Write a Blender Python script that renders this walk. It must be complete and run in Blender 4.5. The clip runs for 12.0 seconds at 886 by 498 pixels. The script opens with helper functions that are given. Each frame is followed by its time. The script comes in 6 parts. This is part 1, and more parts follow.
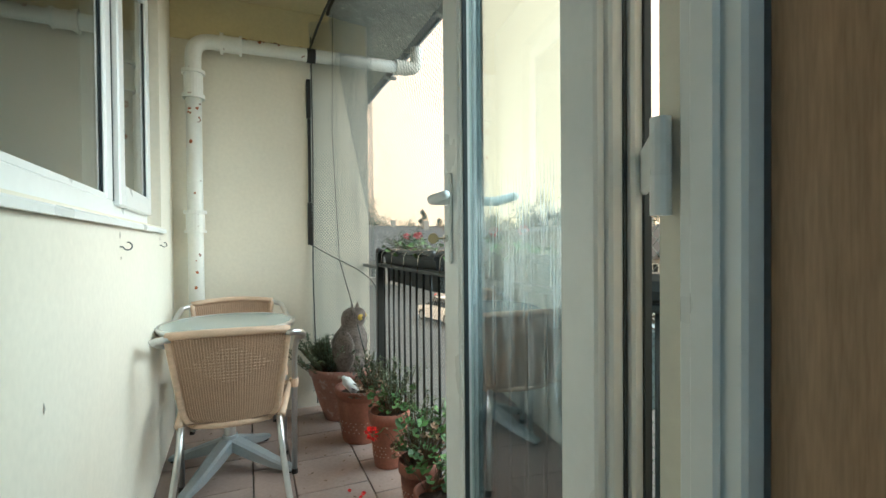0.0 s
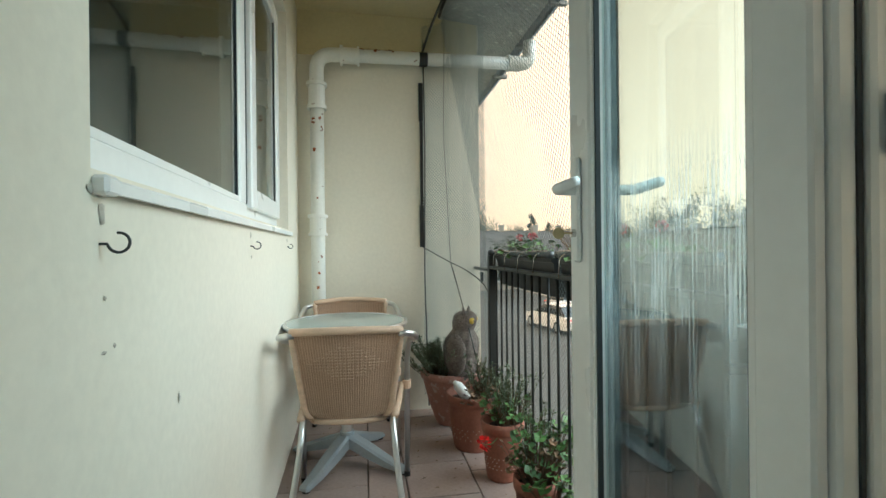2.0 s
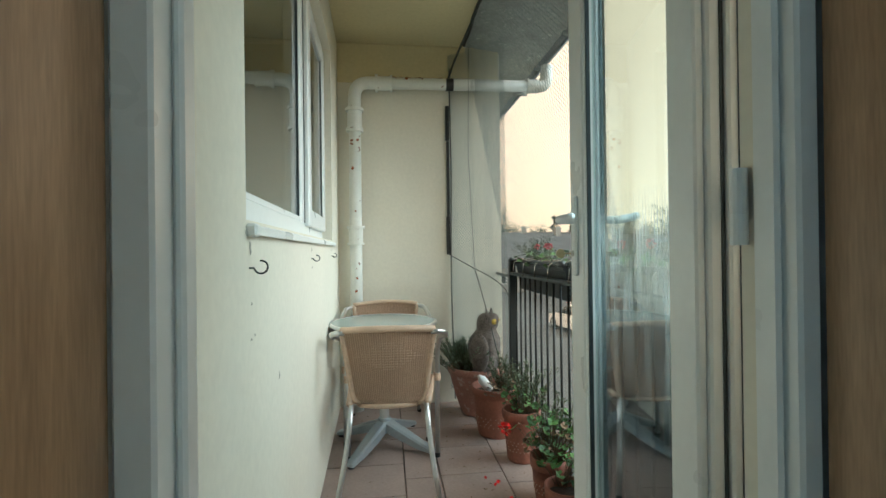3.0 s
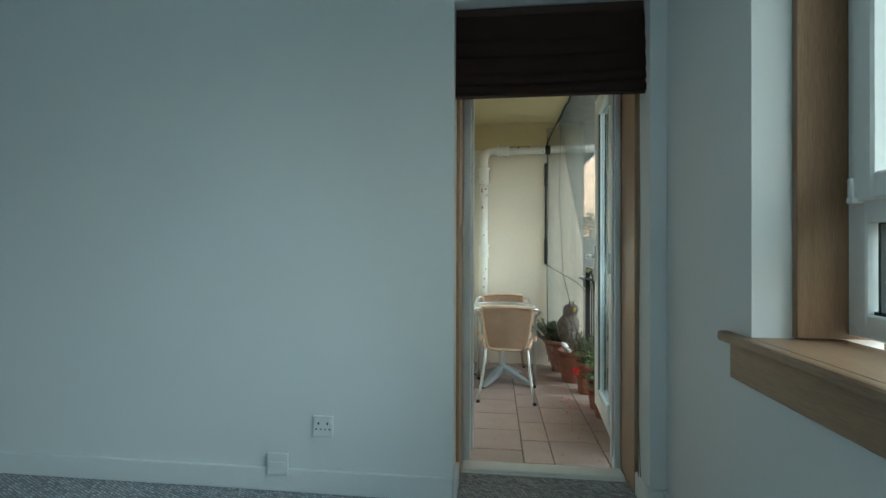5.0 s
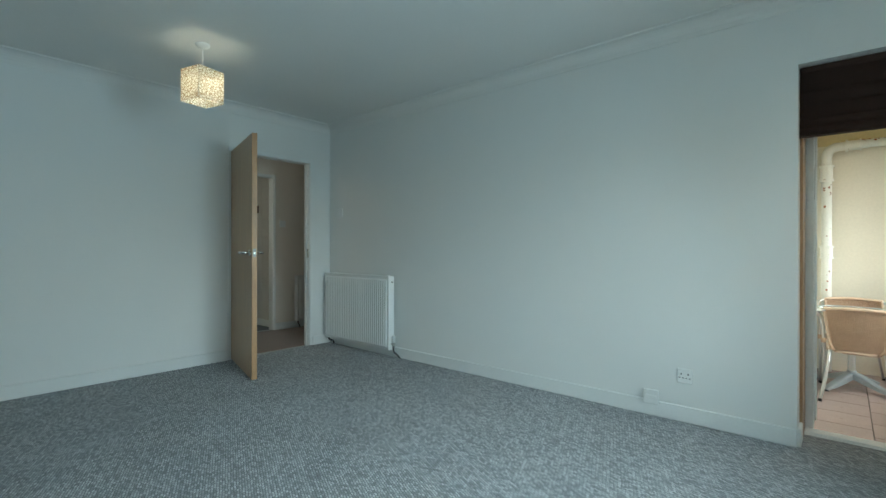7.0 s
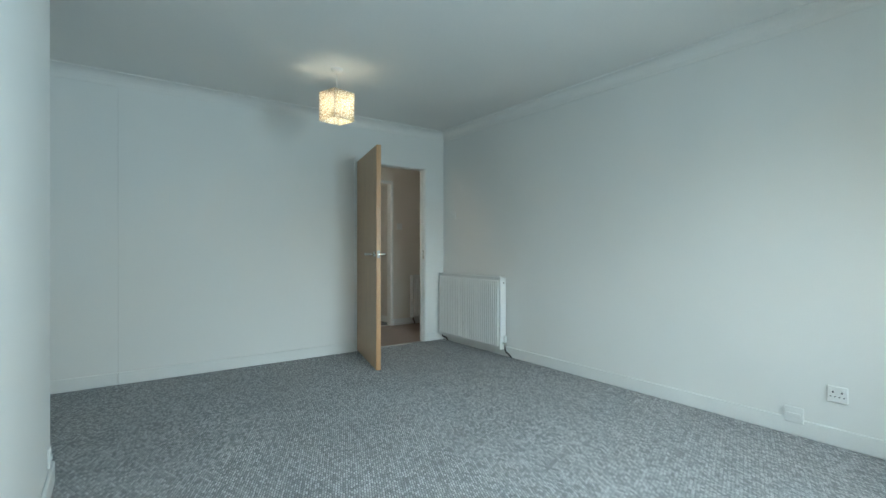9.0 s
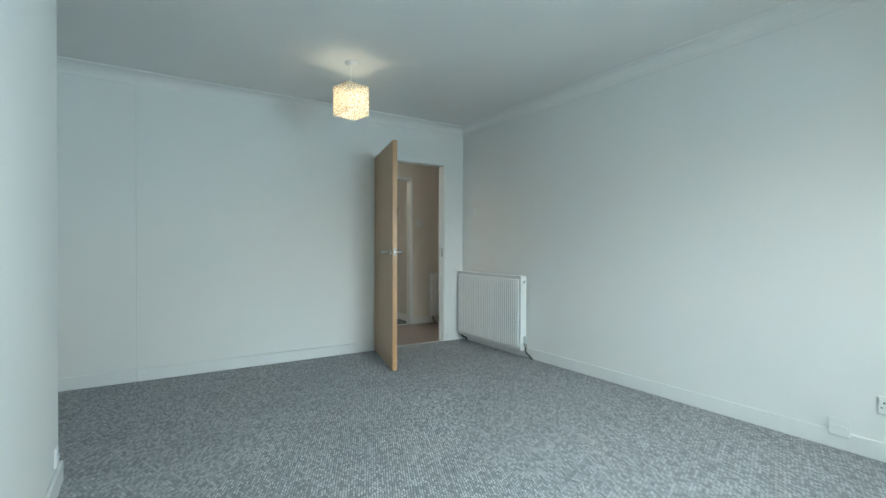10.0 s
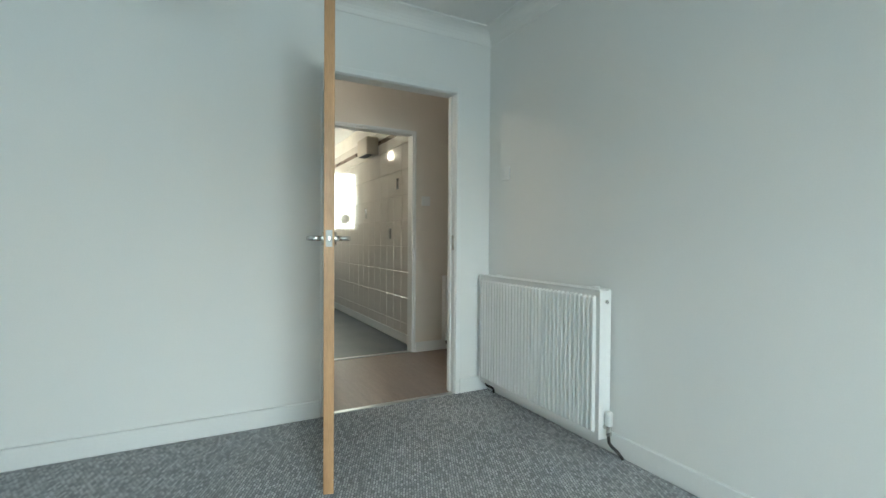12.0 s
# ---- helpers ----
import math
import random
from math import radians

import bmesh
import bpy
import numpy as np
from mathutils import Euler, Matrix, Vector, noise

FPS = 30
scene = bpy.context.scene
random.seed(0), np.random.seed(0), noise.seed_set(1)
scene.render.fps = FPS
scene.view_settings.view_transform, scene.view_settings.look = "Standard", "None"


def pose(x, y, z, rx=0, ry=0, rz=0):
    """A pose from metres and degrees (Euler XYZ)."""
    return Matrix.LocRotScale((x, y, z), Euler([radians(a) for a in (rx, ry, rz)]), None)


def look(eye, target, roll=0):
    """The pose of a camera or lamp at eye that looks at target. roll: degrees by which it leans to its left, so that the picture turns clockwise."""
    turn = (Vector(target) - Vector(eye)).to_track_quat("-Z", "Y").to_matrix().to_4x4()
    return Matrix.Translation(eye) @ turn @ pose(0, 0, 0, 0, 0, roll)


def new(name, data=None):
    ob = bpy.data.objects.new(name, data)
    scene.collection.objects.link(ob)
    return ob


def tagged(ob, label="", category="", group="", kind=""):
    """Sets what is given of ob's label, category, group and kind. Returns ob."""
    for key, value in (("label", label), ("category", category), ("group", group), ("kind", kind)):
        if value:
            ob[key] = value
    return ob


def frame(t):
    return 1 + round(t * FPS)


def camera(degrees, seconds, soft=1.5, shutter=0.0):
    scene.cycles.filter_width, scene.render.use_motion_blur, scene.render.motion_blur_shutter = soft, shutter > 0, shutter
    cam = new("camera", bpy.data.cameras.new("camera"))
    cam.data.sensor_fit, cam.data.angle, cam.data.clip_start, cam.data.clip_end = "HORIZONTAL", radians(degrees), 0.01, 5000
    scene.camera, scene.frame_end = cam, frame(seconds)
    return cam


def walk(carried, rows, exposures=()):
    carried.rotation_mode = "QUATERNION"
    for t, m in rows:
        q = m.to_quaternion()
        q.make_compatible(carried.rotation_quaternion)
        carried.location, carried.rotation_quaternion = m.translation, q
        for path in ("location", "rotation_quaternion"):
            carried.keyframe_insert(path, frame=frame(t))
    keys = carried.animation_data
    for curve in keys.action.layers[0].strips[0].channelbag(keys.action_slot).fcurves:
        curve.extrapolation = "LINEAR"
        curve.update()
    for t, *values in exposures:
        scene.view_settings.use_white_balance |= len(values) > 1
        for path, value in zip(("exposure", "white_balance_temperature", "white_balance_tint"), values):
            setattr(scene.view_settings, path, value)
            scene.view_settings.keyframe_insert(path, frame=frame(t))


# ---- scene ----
cam = camera(87.7, 12.0)

PATH = [
    (0, (0.835, 0.09, 0.891), (1.613, 1.932, 0.864), -0.5),
    (0.5, (0.844, 0.171, 0.876), (1.429, 2.084, 0.857), -0.4),
    (1, (0.86, 0.222, 0.867), (1.322, 2.167, 0.855), -0.5),
    (1.5, (0.858, 0.233, 0.862), (1.246, 2.195, 0.857), -0.5),
    (2, (0.841, 0.202, 0.87), (1.173, 2.174, 0.87), -0.6),
    (2.5, (0.8, 0.103, 0.882), (1.097, 2.081, 0.889), -0.5),
    (2.7, (0.785, 0.039, 0.892), (1.063, 2.019, 0.899), -0.6),
    (4.3, (0.682, -1.239, 1.004), (0.647, 0.761, 1.017), 0.1),
    (4.5, (0.66, -1.427, 1.003), (0.583, 0.572, 1.016), 0.3),
    (5, (0.668, -1.891, 1.023), (0.443, 0.096, 1.034), 0.2),
    (5.5, (0.61, -2.327, 1.047), (0.073, -0.401, 1.052), 0.3),
    (6, (0.632, -2.66, 1.056), (-0.188, -0.836, 1.056), 0.2),
    (6.5, (0.675, -2.931, 1.057), (-0.423, -1.259, 1.056), 0.1),
    (7, (0.687, -3.117, 1.064), (-0.627, -1.609, 1.062), 0.1),
    (7.5, (0.725, -3.2, 1.072), (-0.716, -1.813, 1.069), 0.1),
    (9.5, (0.725, -3.235, 1.085), (-0.928, -2.109, 1.077), 0.1),
    (10, (0.663, -3.123, 1.083), (-1.016, -2.037, 1.069), 0.1),
    (10.5, (0.482, -2.932, 1.065), (-1.215, -1.874, 1.045), 0.0),
    (11, (0.123, -2.634, 1.052), (-1.599, -1.617, 1.028), 0.2),
    (11.5, (-0.42, -2.23, 1.032), (-2.153, -1.233, 1.002), 0.4),
    (12, (-1.065, -1.781, 1.02), (-2.831, -0.842, 0.985), 0.4),
]
EXPOSURES = [(0, 0.90, 5150, -8), (1.5, 0.62, 5150, -8), (2.5, 0.65, 5150, -8.5), (4.3, 0.62, 5100, -9), (5.0, 0.72, 5100, -9), (5.5, 0.92, 5150, -8.5), (6.5, 1.24, 5330, -7), (7.5, 1.52, 5480, -4), (9.5, 1.93, 5650, 0), (12, 2.22, 5850, 1)]
walk(cam, [(t, look(eye, target, roll)) for t, eye, target, roll in PATH], EXPOSURES)

# ---- daylight ----
world = bpy.data.worlds.new("overcast_sky")
scene.world = world
world.use_nodes = True
wn, wl = world.node_tree.nodes, world.node_tree.links
wn.clear()
w_out, w_bg, w_sky, w_mix = wn.new("ShaderNodeOutputWorld"), wn.new("ShaderNodeBackground"), wn.new("ShaderNodeTexSky"), wn.new("ShaderNodeMix")
w_sky.sky_type, w_sky.sun_disc = "NISHITA", False
w_sky.sun_elevation, w_sky.sun_rotation = radians(34), radians(105)
w_sky.air_density, w_sky.dust_density = 1.0, 4.0
w_mix.data_type = "RGBA"
w_mix.inputs["Factor"].default_value = 0.75
w_mix.inputs["B"].default_value = (18.4, 11.3, 6.5, 1)      # the even cloud layer
wl.new(w_sky.outputs["Color"], w_mix.inputs["A"])
wl.new(w_mix.outputs["Result"], w_bg.inputs["Color"])
w_bg.inputs["Strength"].default_value = 0.1
wl.new(w_bg.outputs["Background"], w_out.inputs["Surface"])

sun = new("sun", bpy.data.lights.new("sun", "SUN"))
sun.data.energy, sun.data.angle, sun.data.color = 2.3, radians(60), (0.88, 0.97, 1.0)
sun.matrix_world = look((10, -1.7, 7), (0, 1, 0))

# the sky's light through the living-room window and the kitchen window
def window_light(name, eye, target, w, h, power, colour):
    ob = new(name, bpy.data.lights.new(name, "AREA"))
    ob.data.shape, ob.data.size, ob.data.size_y = "RECTANGLE", w, h
    ob.data.energy, ob.data.color = power, colour
    ob.matrix_world = look(eye, target)
    return ob

window_light("window_daylight", (1.72, -1.65, 1.42), (0.0, -3.3, 0.95), 1.7, 1.15, 20, (0.81, 0.955, 1.0))
window_light("kitchen_daylight", (-8.46, -0.27, 1.65), (-6.0, -0.27, 1.6), 0.40, 0.9, 4.0, (1.0, 0.93, 0.82))

# ---- materials ----
def material(name, colour, rough=0.6, metal=0.0, vary=0.12, scale=6.0, grain=60.0, bump=0.1, depth=0.004, stretch=(1, 1, 1),
             dark=None, spec=0.5, random_tint=0.0, transmission=0.0, wear=0.0, wear_colour=(0.1, 0.08, 0.06)):
    """Two scales of variation in colour, roughness and relief, in object metres."""
    m = bpy.data.materials.new(name)
    m.use_nodes = True
    n, l = m.node_tree.nodes, m.node_tree.links
    b = n["Principled BSDF"]
    co, mp = n.new("ShaderNodeTexCoord"), n.new("ShaderNodeMapping")
    mp.inputs["Scale"].default_value = stretch
    l.new(co.outputs["Object"], mp.inputs["Vector"])
    big, fine = n.new("ShaderNodeTexNoise"), n.new("ShaderNodeTexNoise")
    for t, s, d in ((big, scale, 4), (fine, grain, 3)):
        t.inputs["Scale"].default_value, t.inputs["Detail"].default_value = s, d
        l.new(mp.outputs["Vector"], t.inputs["Vector"])
    ramp = n.new("ShaderNodeValToRGB")
    c = Vector(colour)
    lo = Vector(dark) if dark else c * (1 - vary)
    hi = Vector([min(1, v * (1 + vary * 0.6)) for v in c])
    ramp.color_ramp.elements[0].position, ramp.color_ramp.elements[1].position = 0.32, 0.68
    ramp.color_ramp.elements[0].color, ramp.color_ramp.elements[1].color = (*lo, 1), (*hi, 1)
    mixv = n.new("ShaderNodeMath")
    mixv.operation = "MULTIPLY_ADD"
    mixv.inputs[1].default_value, mixv.inputs[2].default_value = 0.5, 0.0
    l.new(fine.outputs["Fac"], mixv.inputs[0])
    half = n.new("ShaderNodeMath")
    half.operation = "MULTIPLY_ADD"
    half.inputs[1].default_value = 0.5
    l.new(big.outputs["Fac"], half.inputs[0])
    l.new(mixv.outputs[0], half.inputs[2])
    l.new(half.outputs[0], ramp.inputs["Fac"])
    col = ramp.outputs["Color"]
    if random_tint:
        info, hsv, mr = n.new("ShaderNodeObjectInfo"), n.new("ShaderNodeHueSaturation"), n.new("ShaderNodeMapRange")
        mr.inputs["To Min"].default_value, mr.inputs["To Max"].default_value = 1 - random_tint, 1 + random_tint
        l.new(info.outputs["Random"], mr.inputs["Value"])
        l.new(mr.outputs["Result"], hsv.inputs["Value"])
        l.new(col, hsv.inputs["Color"])
        col = hsv.outputs["Color"]
    if wear:
        wt, wr, wm = n.new("ShaderNodeTexNoise"), n.new("ShaderNodeValToRGB"), n.new("ShaderNodeMix")
        wt.inputs["Scale"].default_value, wt.inputs["Detail"].default_value = scale * 3, 6
        l.new(co.outputs["Object"], wt.inputs["Vector"])
        wr.color_ramp.elements[0].position, wr.color_ramp.elements[1].position = 0.70 - wear, 0.74 - wear * 0.5
        l.new(wt.outputs["Fac"], wr.inputs["Fac"])
        wm.data_type = "RGBA"
        wm.inputs["B"].default_value = (*wear_colour, 1)
        l.new(wr.outputs["Color"], wm.inputs["Factor"])
        l.new(col, wm.inputs["A"])
        col = wm.outputs["Result"]
    l.new(col, b.inputs["Base Color"])
    rr = n.new("ShaderNodeMapRange")
    rr.inputs["To Min"].default_value, rr.inputs["To Max"].default_value = max(0.03, rough - 0.1), min(1, rough + 0.1)
    l.new(big.outputs["Fac"], rr.inputs["Value"])
    l.new(rr.outputs["Result"], b.inputs["Roughness"])
    b.inputs["Metallic"].default_value, b.inputs["Specular IOR Level"].default_value = metal, spec
    b.inputs["Transmission Weight"].default_value = transmission
    if bump:
        bp = n.new("ShaderNodeBump")
        bp.inputs["Strength"].default_value, bp.inputs["Distance"].default_value = bump, depth
        l.new(half.outputs[0], bp.inputs["Height"])
        l.new(bp.outputs["Normal"], b.inputs["Normal"])
    return m


def wood_material(name, light, dark, axis, rough=0.4):
    s = {"x": (1.2, 14, 14), "y": (14, 1.2, 14), "z": (14, 14, 1.2)}[axis]
    return material(name, light, rough, vary=0.25, scale=2.2, grain=22, bump=0.12, depth=0.001, stretch=s, dark=dark)


def carpet_material():
    m = bpy.data.materials.new("grey_loop_carpet")
    m.use_nodes = True
    n, l = m.node_tree.nodes, m.node_tree.links
    b = n["Principled BSDF"]
    co, mp = n.new("ShaderNodeTexCoord"), n.new("ShaderNodeMapping")
    mp.inputs["Rotation"].default_value = (0, 0, radians(24))      # the rows of loops run slantwise over the room
    wob = n.new("ShaderNodeTexNoise")
    wob.inputs["Scale"].default_value, wob.inputs["Detail"].default_value = 45, 2
    shift = n.new("ShaderNodeVectorMath")
    shift.operation = "MULTIPLY_ADD"
    shift.inputs[1].default_value = (0.009, 0.008, 0)
    l.new(co.outputs["Object"], wob.inputs["Vector"])
    l.new(wob.outputs["Color"], shift.inputs[0])
    l.new(co.outputs["Object"], shift.inputs[2])
    l.new(shift.outputs["Vector"], mp.inputs["Vector"])
    br = n.new("ShaderNodeTexBrick")
    br.offset, br.squash = 0.5, 1.0
    br.inputs["Scale"].default_value, br.inputs["Bias"].default_value = 1.0, 0.0
    br.inputs["Brick Width"].default_value, br.inputs["Row Height"].default_value = 0.023, 0.0115
    br.inputs["Mortar Size"].default_value, br.inputs["Mortar Smooth"].default_value = 0.0030, 1.0
    br.inputs["Color1"].default_value, br.inputs["Color2"].default_value = (0.31, 0.318, 0.328, 1), (0.66, 0.675, 0.692, 1)
    br.inputs["Mortar"].default_value = (0.235, 0.242, 0.252, 1)
    l.new(mp.outputs["Vector"], br.inputs["Vector"])
    fl, patch = n.new("ShaderNodeTexNoise"), n.new("ShaderNodeTexNoise")
    fl.inputs["Scale"].default_value, fl.inputs["Detail"].default_value = 140, 3
    patch.inputs["Scale"].default_value, patch.inputs["Detail"].default_value = 2.5, 4
    col = br.outputs["Color"]
    for tex, lo, hi in ((fl, 0.55, 1.45), (patch, 0.84, 1.12)):
        l.new(co.outputs["Object"], tex.inputs["Vector"])
        mr, mx = n.new("ShaderNodeMapRange"), n.new("ShaderNodeMix")
        mr.inputs["To Min"].default_value, mr.inputs["To Max"].default_value = lo, hi
        l.new(tex.outputs["Fac"], mr.inputs["Value"])
        mx.data_type, mx.blend_type = "RGBA", "MULTIPLY"
        mx.inputs["Factor"].default_value = 1
        l.new(col, mx.inputs["A"])
        l.new(mr.outputs["Result"], mx.inputs["B"])
        col = mx.outputs["Result"]
    l.new(col, b.inputs["Base Color"])
    b.inputs["Roughness"].default_value, b.inputs["Specular IOR Level"].default_value = 0.95, 0.15
    bp = n.new("ShaderNodeBump")
    bp.invert = True
    bp.inputs["Strength"].default_value, bp.inputs["Distance"].default_value = 0.8, 0.006
    l.new(br.outputs["Fac"], bp.inputs["Height"])
    l.new(bp.outputs["Normal"], b.inputs["Normal"])
    return m


def wicker_material():
    m = bpy.data.materials.new("honey_wicker")
    m.use_nodes = True
    n, l = m.node_tree.nodes, m.node_tree.links
    b = n["Principled BSDF"]
    co, mp = n.new("ShaderNodeTexCoord"), n.new("ShaderNodeMapping")
    l.new(co.outputs["UV"], mp.inputs["Vector"])
    br = n.new("ShaderNodeTexBrick")
    br.offset, br.squash = 0.5, 1.0
    br.inputs["Scale"].default_value = 1.0
    br.inputs["Brick Width"].default_value, br.inputs["Row Height"].default_value = 0.0135, 0.0055
    br.inputs["Mortar Size"].default_value, br.inputs["Mortar Smooth"].default_value = 0.0014, 0.6
    br.inputs["Color1"].default_value, br.inputs["Color2"].default_value = (0.58, 0.415, 0.285, 1), (0.50, 0.345, 0.23, 1)
    br.inputs["Mortar"].default_value = (0.33, 0.225, 0.15, 1)
    l.new(mp.outputs["Vector"], br.inputs["Vector"])
    nz = n.new("ShaderNodeTexNoise")
    nz.inputs["Scale"].default_value = 9
    l.new(co.outputs["Object"], nz.inputs["Vector"])
    mr = n.new("ShaderNodeMapRange")
    mr.inputs["To Min"].default_value, mr.inputs["To Max"].default_value = 0.75, 1.25
    l.new(nz.outputs["Fac"], mr.inputs["Value"])
    mx = n.new("ShaderNodeMix")
    mx.data_type, mx.blend_type = "RGBA", "MULTIPLY"
    mx.inputs["Factor"].default_value = 1
    l.new(br.outputs["Color"], mx.inputs["A"])
    l.new(mr.outputs["Result"], mx.inputs["B"])
    l.new(mx.outputs["Result"], b.inputs["Base Color"])
    b.inputs["Roughness"].default_value = 0.5
    bp = n.new("ShaderNodeBump")
    bp.inputs["Strength"].default_value, bp.inputs["Distance"].default_value = 0.8, 0.003
    bp.invert = True
    l.new(br.outputs["Fac"], bp.inputs["Height"])
    l.new(bp.outputs["Normal"], b.inputs["Normal"])
    return m


def glass_material(name, tint=(0.97, 0.99, 0.98), rough=0.0, streaks=False, mirror=0.7, least=0.06):
    """A pane: clear, mirroring by Fresnel, with or without dried water runs on its lower part."""
    m = bpy.data.materials.new(name)
    m.use_nodes = True
    n, l = m.node_tree.nodes, m.node_tree.links
    n.clear()
    out, clear, gloss, mix, fr, pw, ad = (n.new("ShaderNode" + k) for k in ("OutputMaterial", "BsdfTransparent", "BsdfGlossy", "MixShader", "LayerWeight", "Math", "Math"))
    clear.inputs["Color"].default_value = (*tint, 1)
    gloss.inputs["Roughness"].default_value = rough
    fr.inputs["Blend"].default_value = 0.5
    pw.operation, ad.operation = "POWER", "MULTIPLY_ADD"
    pw.inputs[1].default_value, ad.inputs[1].default_value, ad.inputs[2].default_value = 3.2, mirror, least
    l.new(fr.outputs["Facing"], pw.inputs[0])
    l.new(pw.outputs[0], ad.inputs[0])
    l.new(ad.outputs[0], mix.inputs["Fac"])
    l.new(clear.outputs[0], mix.inputs[1])
    l.new(gloss.outputs[0], mix.inputs[2])
    last = mix
    if streaks:
        co, mp, nz = n.new("ShaderNodeTexCoord"), n.new("ShaderNodeMapping"), n.new("ShaderNodeTexNoise")
        mp.inputs["Scale"].default_value = (95, 1, 2.4)
        nz.inputs["Scale"].default_value, nz.inputs["Detail"].default_value, nz.inputs["Distortion"].default_value = 1.6, 7, 0.9
        l.new(co.outputs["Object"], mp.inputs["Vector"])
        l.new(mp.outputs["Vector"], nz.inputs["Vector"])
        rp = n.new("ShaderNodeValToRGB")
        rp.color_ramp.elements[0].position, rp.color_ramp.elements[0].color = 0.53, (0.02, 0.02, 0.02, 1)
        rp.color_ramp.elements[1].position, rp.color_ramp.elements[1].color = 0.60, (0.62, 0.62, 0.62, 1)
        l.new(nz.outputs["Fac"], rp.inputs["Fac"])
        sx, edge = n.new("ShaderNodeSeparateXYZ"), n.new("ShaderNodeMapRange")
        l.new(co.outputs["Object"], sx.inputs["Vector"])
        edge.inputs["From Min"].default_value, edge.inputs["From Max"].default_value = 1.07, 0.97
        wav = n.new("ShaderNodeMath")
        wav.operation = "MULTIPLY_ADD"
        wav.inputs[1].default_value = 0.12
        l.new(nz.outputs["Fac"], wav.inputs[0])
        l.new(sx.outputs["Z"], wav.inputs[2])
        l.new(wav.outputs[0], edge.inputs["Value"])
        mul = n.new("ShaderNodeMath")
        mul.operation = "MULTIPLY"
        l.new(rp.outputs["Color"], mul.inputs[0])
        l.new(edge.outputs["Result"], mul.inputs[1])
        fade = n.new("ShaderNodeMapRange")
        fade.inputs["From Min"].default_value, fade.inputs["From Max"].default_value = 0.42, 1.02
        fade.inputs["To Min"].default_value, fade.inputs["To Max"].default_value = 0.03, 0.9
        l.new(sx.outputs["Z"], fade.inputs["Value"])
        mul2 = n.new("ShaderNodeMath")
        mul2.operation = "MULTIPLY"
        l.new(mul.outputs[0], mul2.inputs[0])
        l.new(fade.outputs["Result"], mul2.inputs[1])
        mul = mul2
        film = n.new("ShaderNodeMixShader")
        di, tr = n.new("ShaderNodeBsdfDiffuse"), n.new("ShaderNodeBsdfTranslucent")
        di.inputs["Color"].default_value = tr.inputs["Color"].default_value = (0.78, 0.84, 0.83, 1)
        film.inputs["Fac"].default_value = 0.6
        l.new(di.outputs[0], film.inputs[1])
        l.new(tr.outputs[0], film.inputs[2])
        both = n.new("ShaderNodeMixShader")
        l.new(mul.outputs[0], both.inputs["Fac"])
        l.new(mix.outputs[0], both.inputs[1])
        l.new(film.outputs[0], both.inputs[2])
        last = both
    l.new(last.outputs[0], out.inputs["Surface"])
    return m


def glow_material(name, colour, strength):
    m = bpy.data.materials.new(name)
    m.use_nodes = True
    b = m.node_tree.nodes["Principled BSDF"]
    b.inputs["Base Color"].default_value = (0.85, 0.82, 0.75, 1)
    b.inputs["Emission Color"].default_value = (*colour, 1)
    b.inputs["Emission Strength"].default_value = strength
    return m


def leaf_material(name, colour, rough=0.5):
    m = bpy.data.materials.new(name)
    m.use_nodes = True
    n, l = m.node_tree.nodes, m.node_tree.links
    b = n["Principled BSDF"]
    g, hsv, mr = n.new("ShaderNodeNewGeometry"), n.new("ShaderNodeHueSaturation"), n.new("ShaderNodeMapRange")
    mr.inputs["To Min"].default_value, mr.inputs["To Max"].default_value = 0.55, 1.5
    l.new(g.outputs["Random Per Island"], mr.inputs["Value"])
    l.new(mr.outputs["Result"], hsv.inputs["Value"])
    hsv.inputs["Color"].default_value = (*colour, 1)
    l.new(hsv.outputs["Color"], b.inputs["Base Color"])
    b.inputs["Roughness"].default_value = rough
    b.inputs["Subsurface Weight"].default_value = 0.0
    return m


WHITE = material("white_emulsion", (0.80, 0.805, 0.79), 0.75, vary=0.025, scale=1.5, grain=180, bump=0.08, depth=0.0015)
CEIL = material("ceiling_emulsion", (0.80, 0.80, 0.78), 0.85, vary=0.03, scale=1.2, grain=120, bump=0.1, depth=0.002)
GLOSSW = material("white_gloss_paint", (0.80, 0.81, 0.80), 0.35, vary=0.03, scale=3, grain=90, bump=0.04, depth=0.001)
CREAM = material("cream_masonry_paint", (0.80, 0.765, 0.65), 0.85, vary=0.06, scale=2.0, grain=45, bump=0.25, depth=0.004)
OCHRE = material("ochre_masonry", (0.66, 0.58, 0.34), 0.85, vary=0.08, scale=2.0, grain=45, bump=0.25, depth=0.004)
HALLP = material("hall_emulsion", (0.78, 0.73, 0.66), 0.75, vary=0.03, scale=1.5, grain=150, bump=0.06, depth=0.0015)
UPVC = material("white_upvc", (0.84, 0.855, 0.84), 0.3, vary=0.04, scale=3, grain=40, bump=0.02, depth=0.0005)
OAK = wood_material("oak_veneer", (0.44, 0.31, 0.19), (0.33, 0.22, 0.125), "z", 0.42)
LIPPING = wood_material("oak_lipping", (0.47, 0.285, 0.145), (0.36, 0.205, 0.095), "z", 0.4)
TIMBER = wood_material("varnished_timber", (0.40, 0.255, 0.14), (0.29, 0.175, 0.09), "z", 0.35)
TIMBERW = wood_material("dark_varnished_timber", (0.30, 0.18, 0.10), (0.21, 0.125, 0.065), "z", 0.35)
TIMBERY = wood_material("varnished_sill_timber", (0.34, 0.22, 0.13), (0.24, 0.15, 0.085), "y", 0.4)
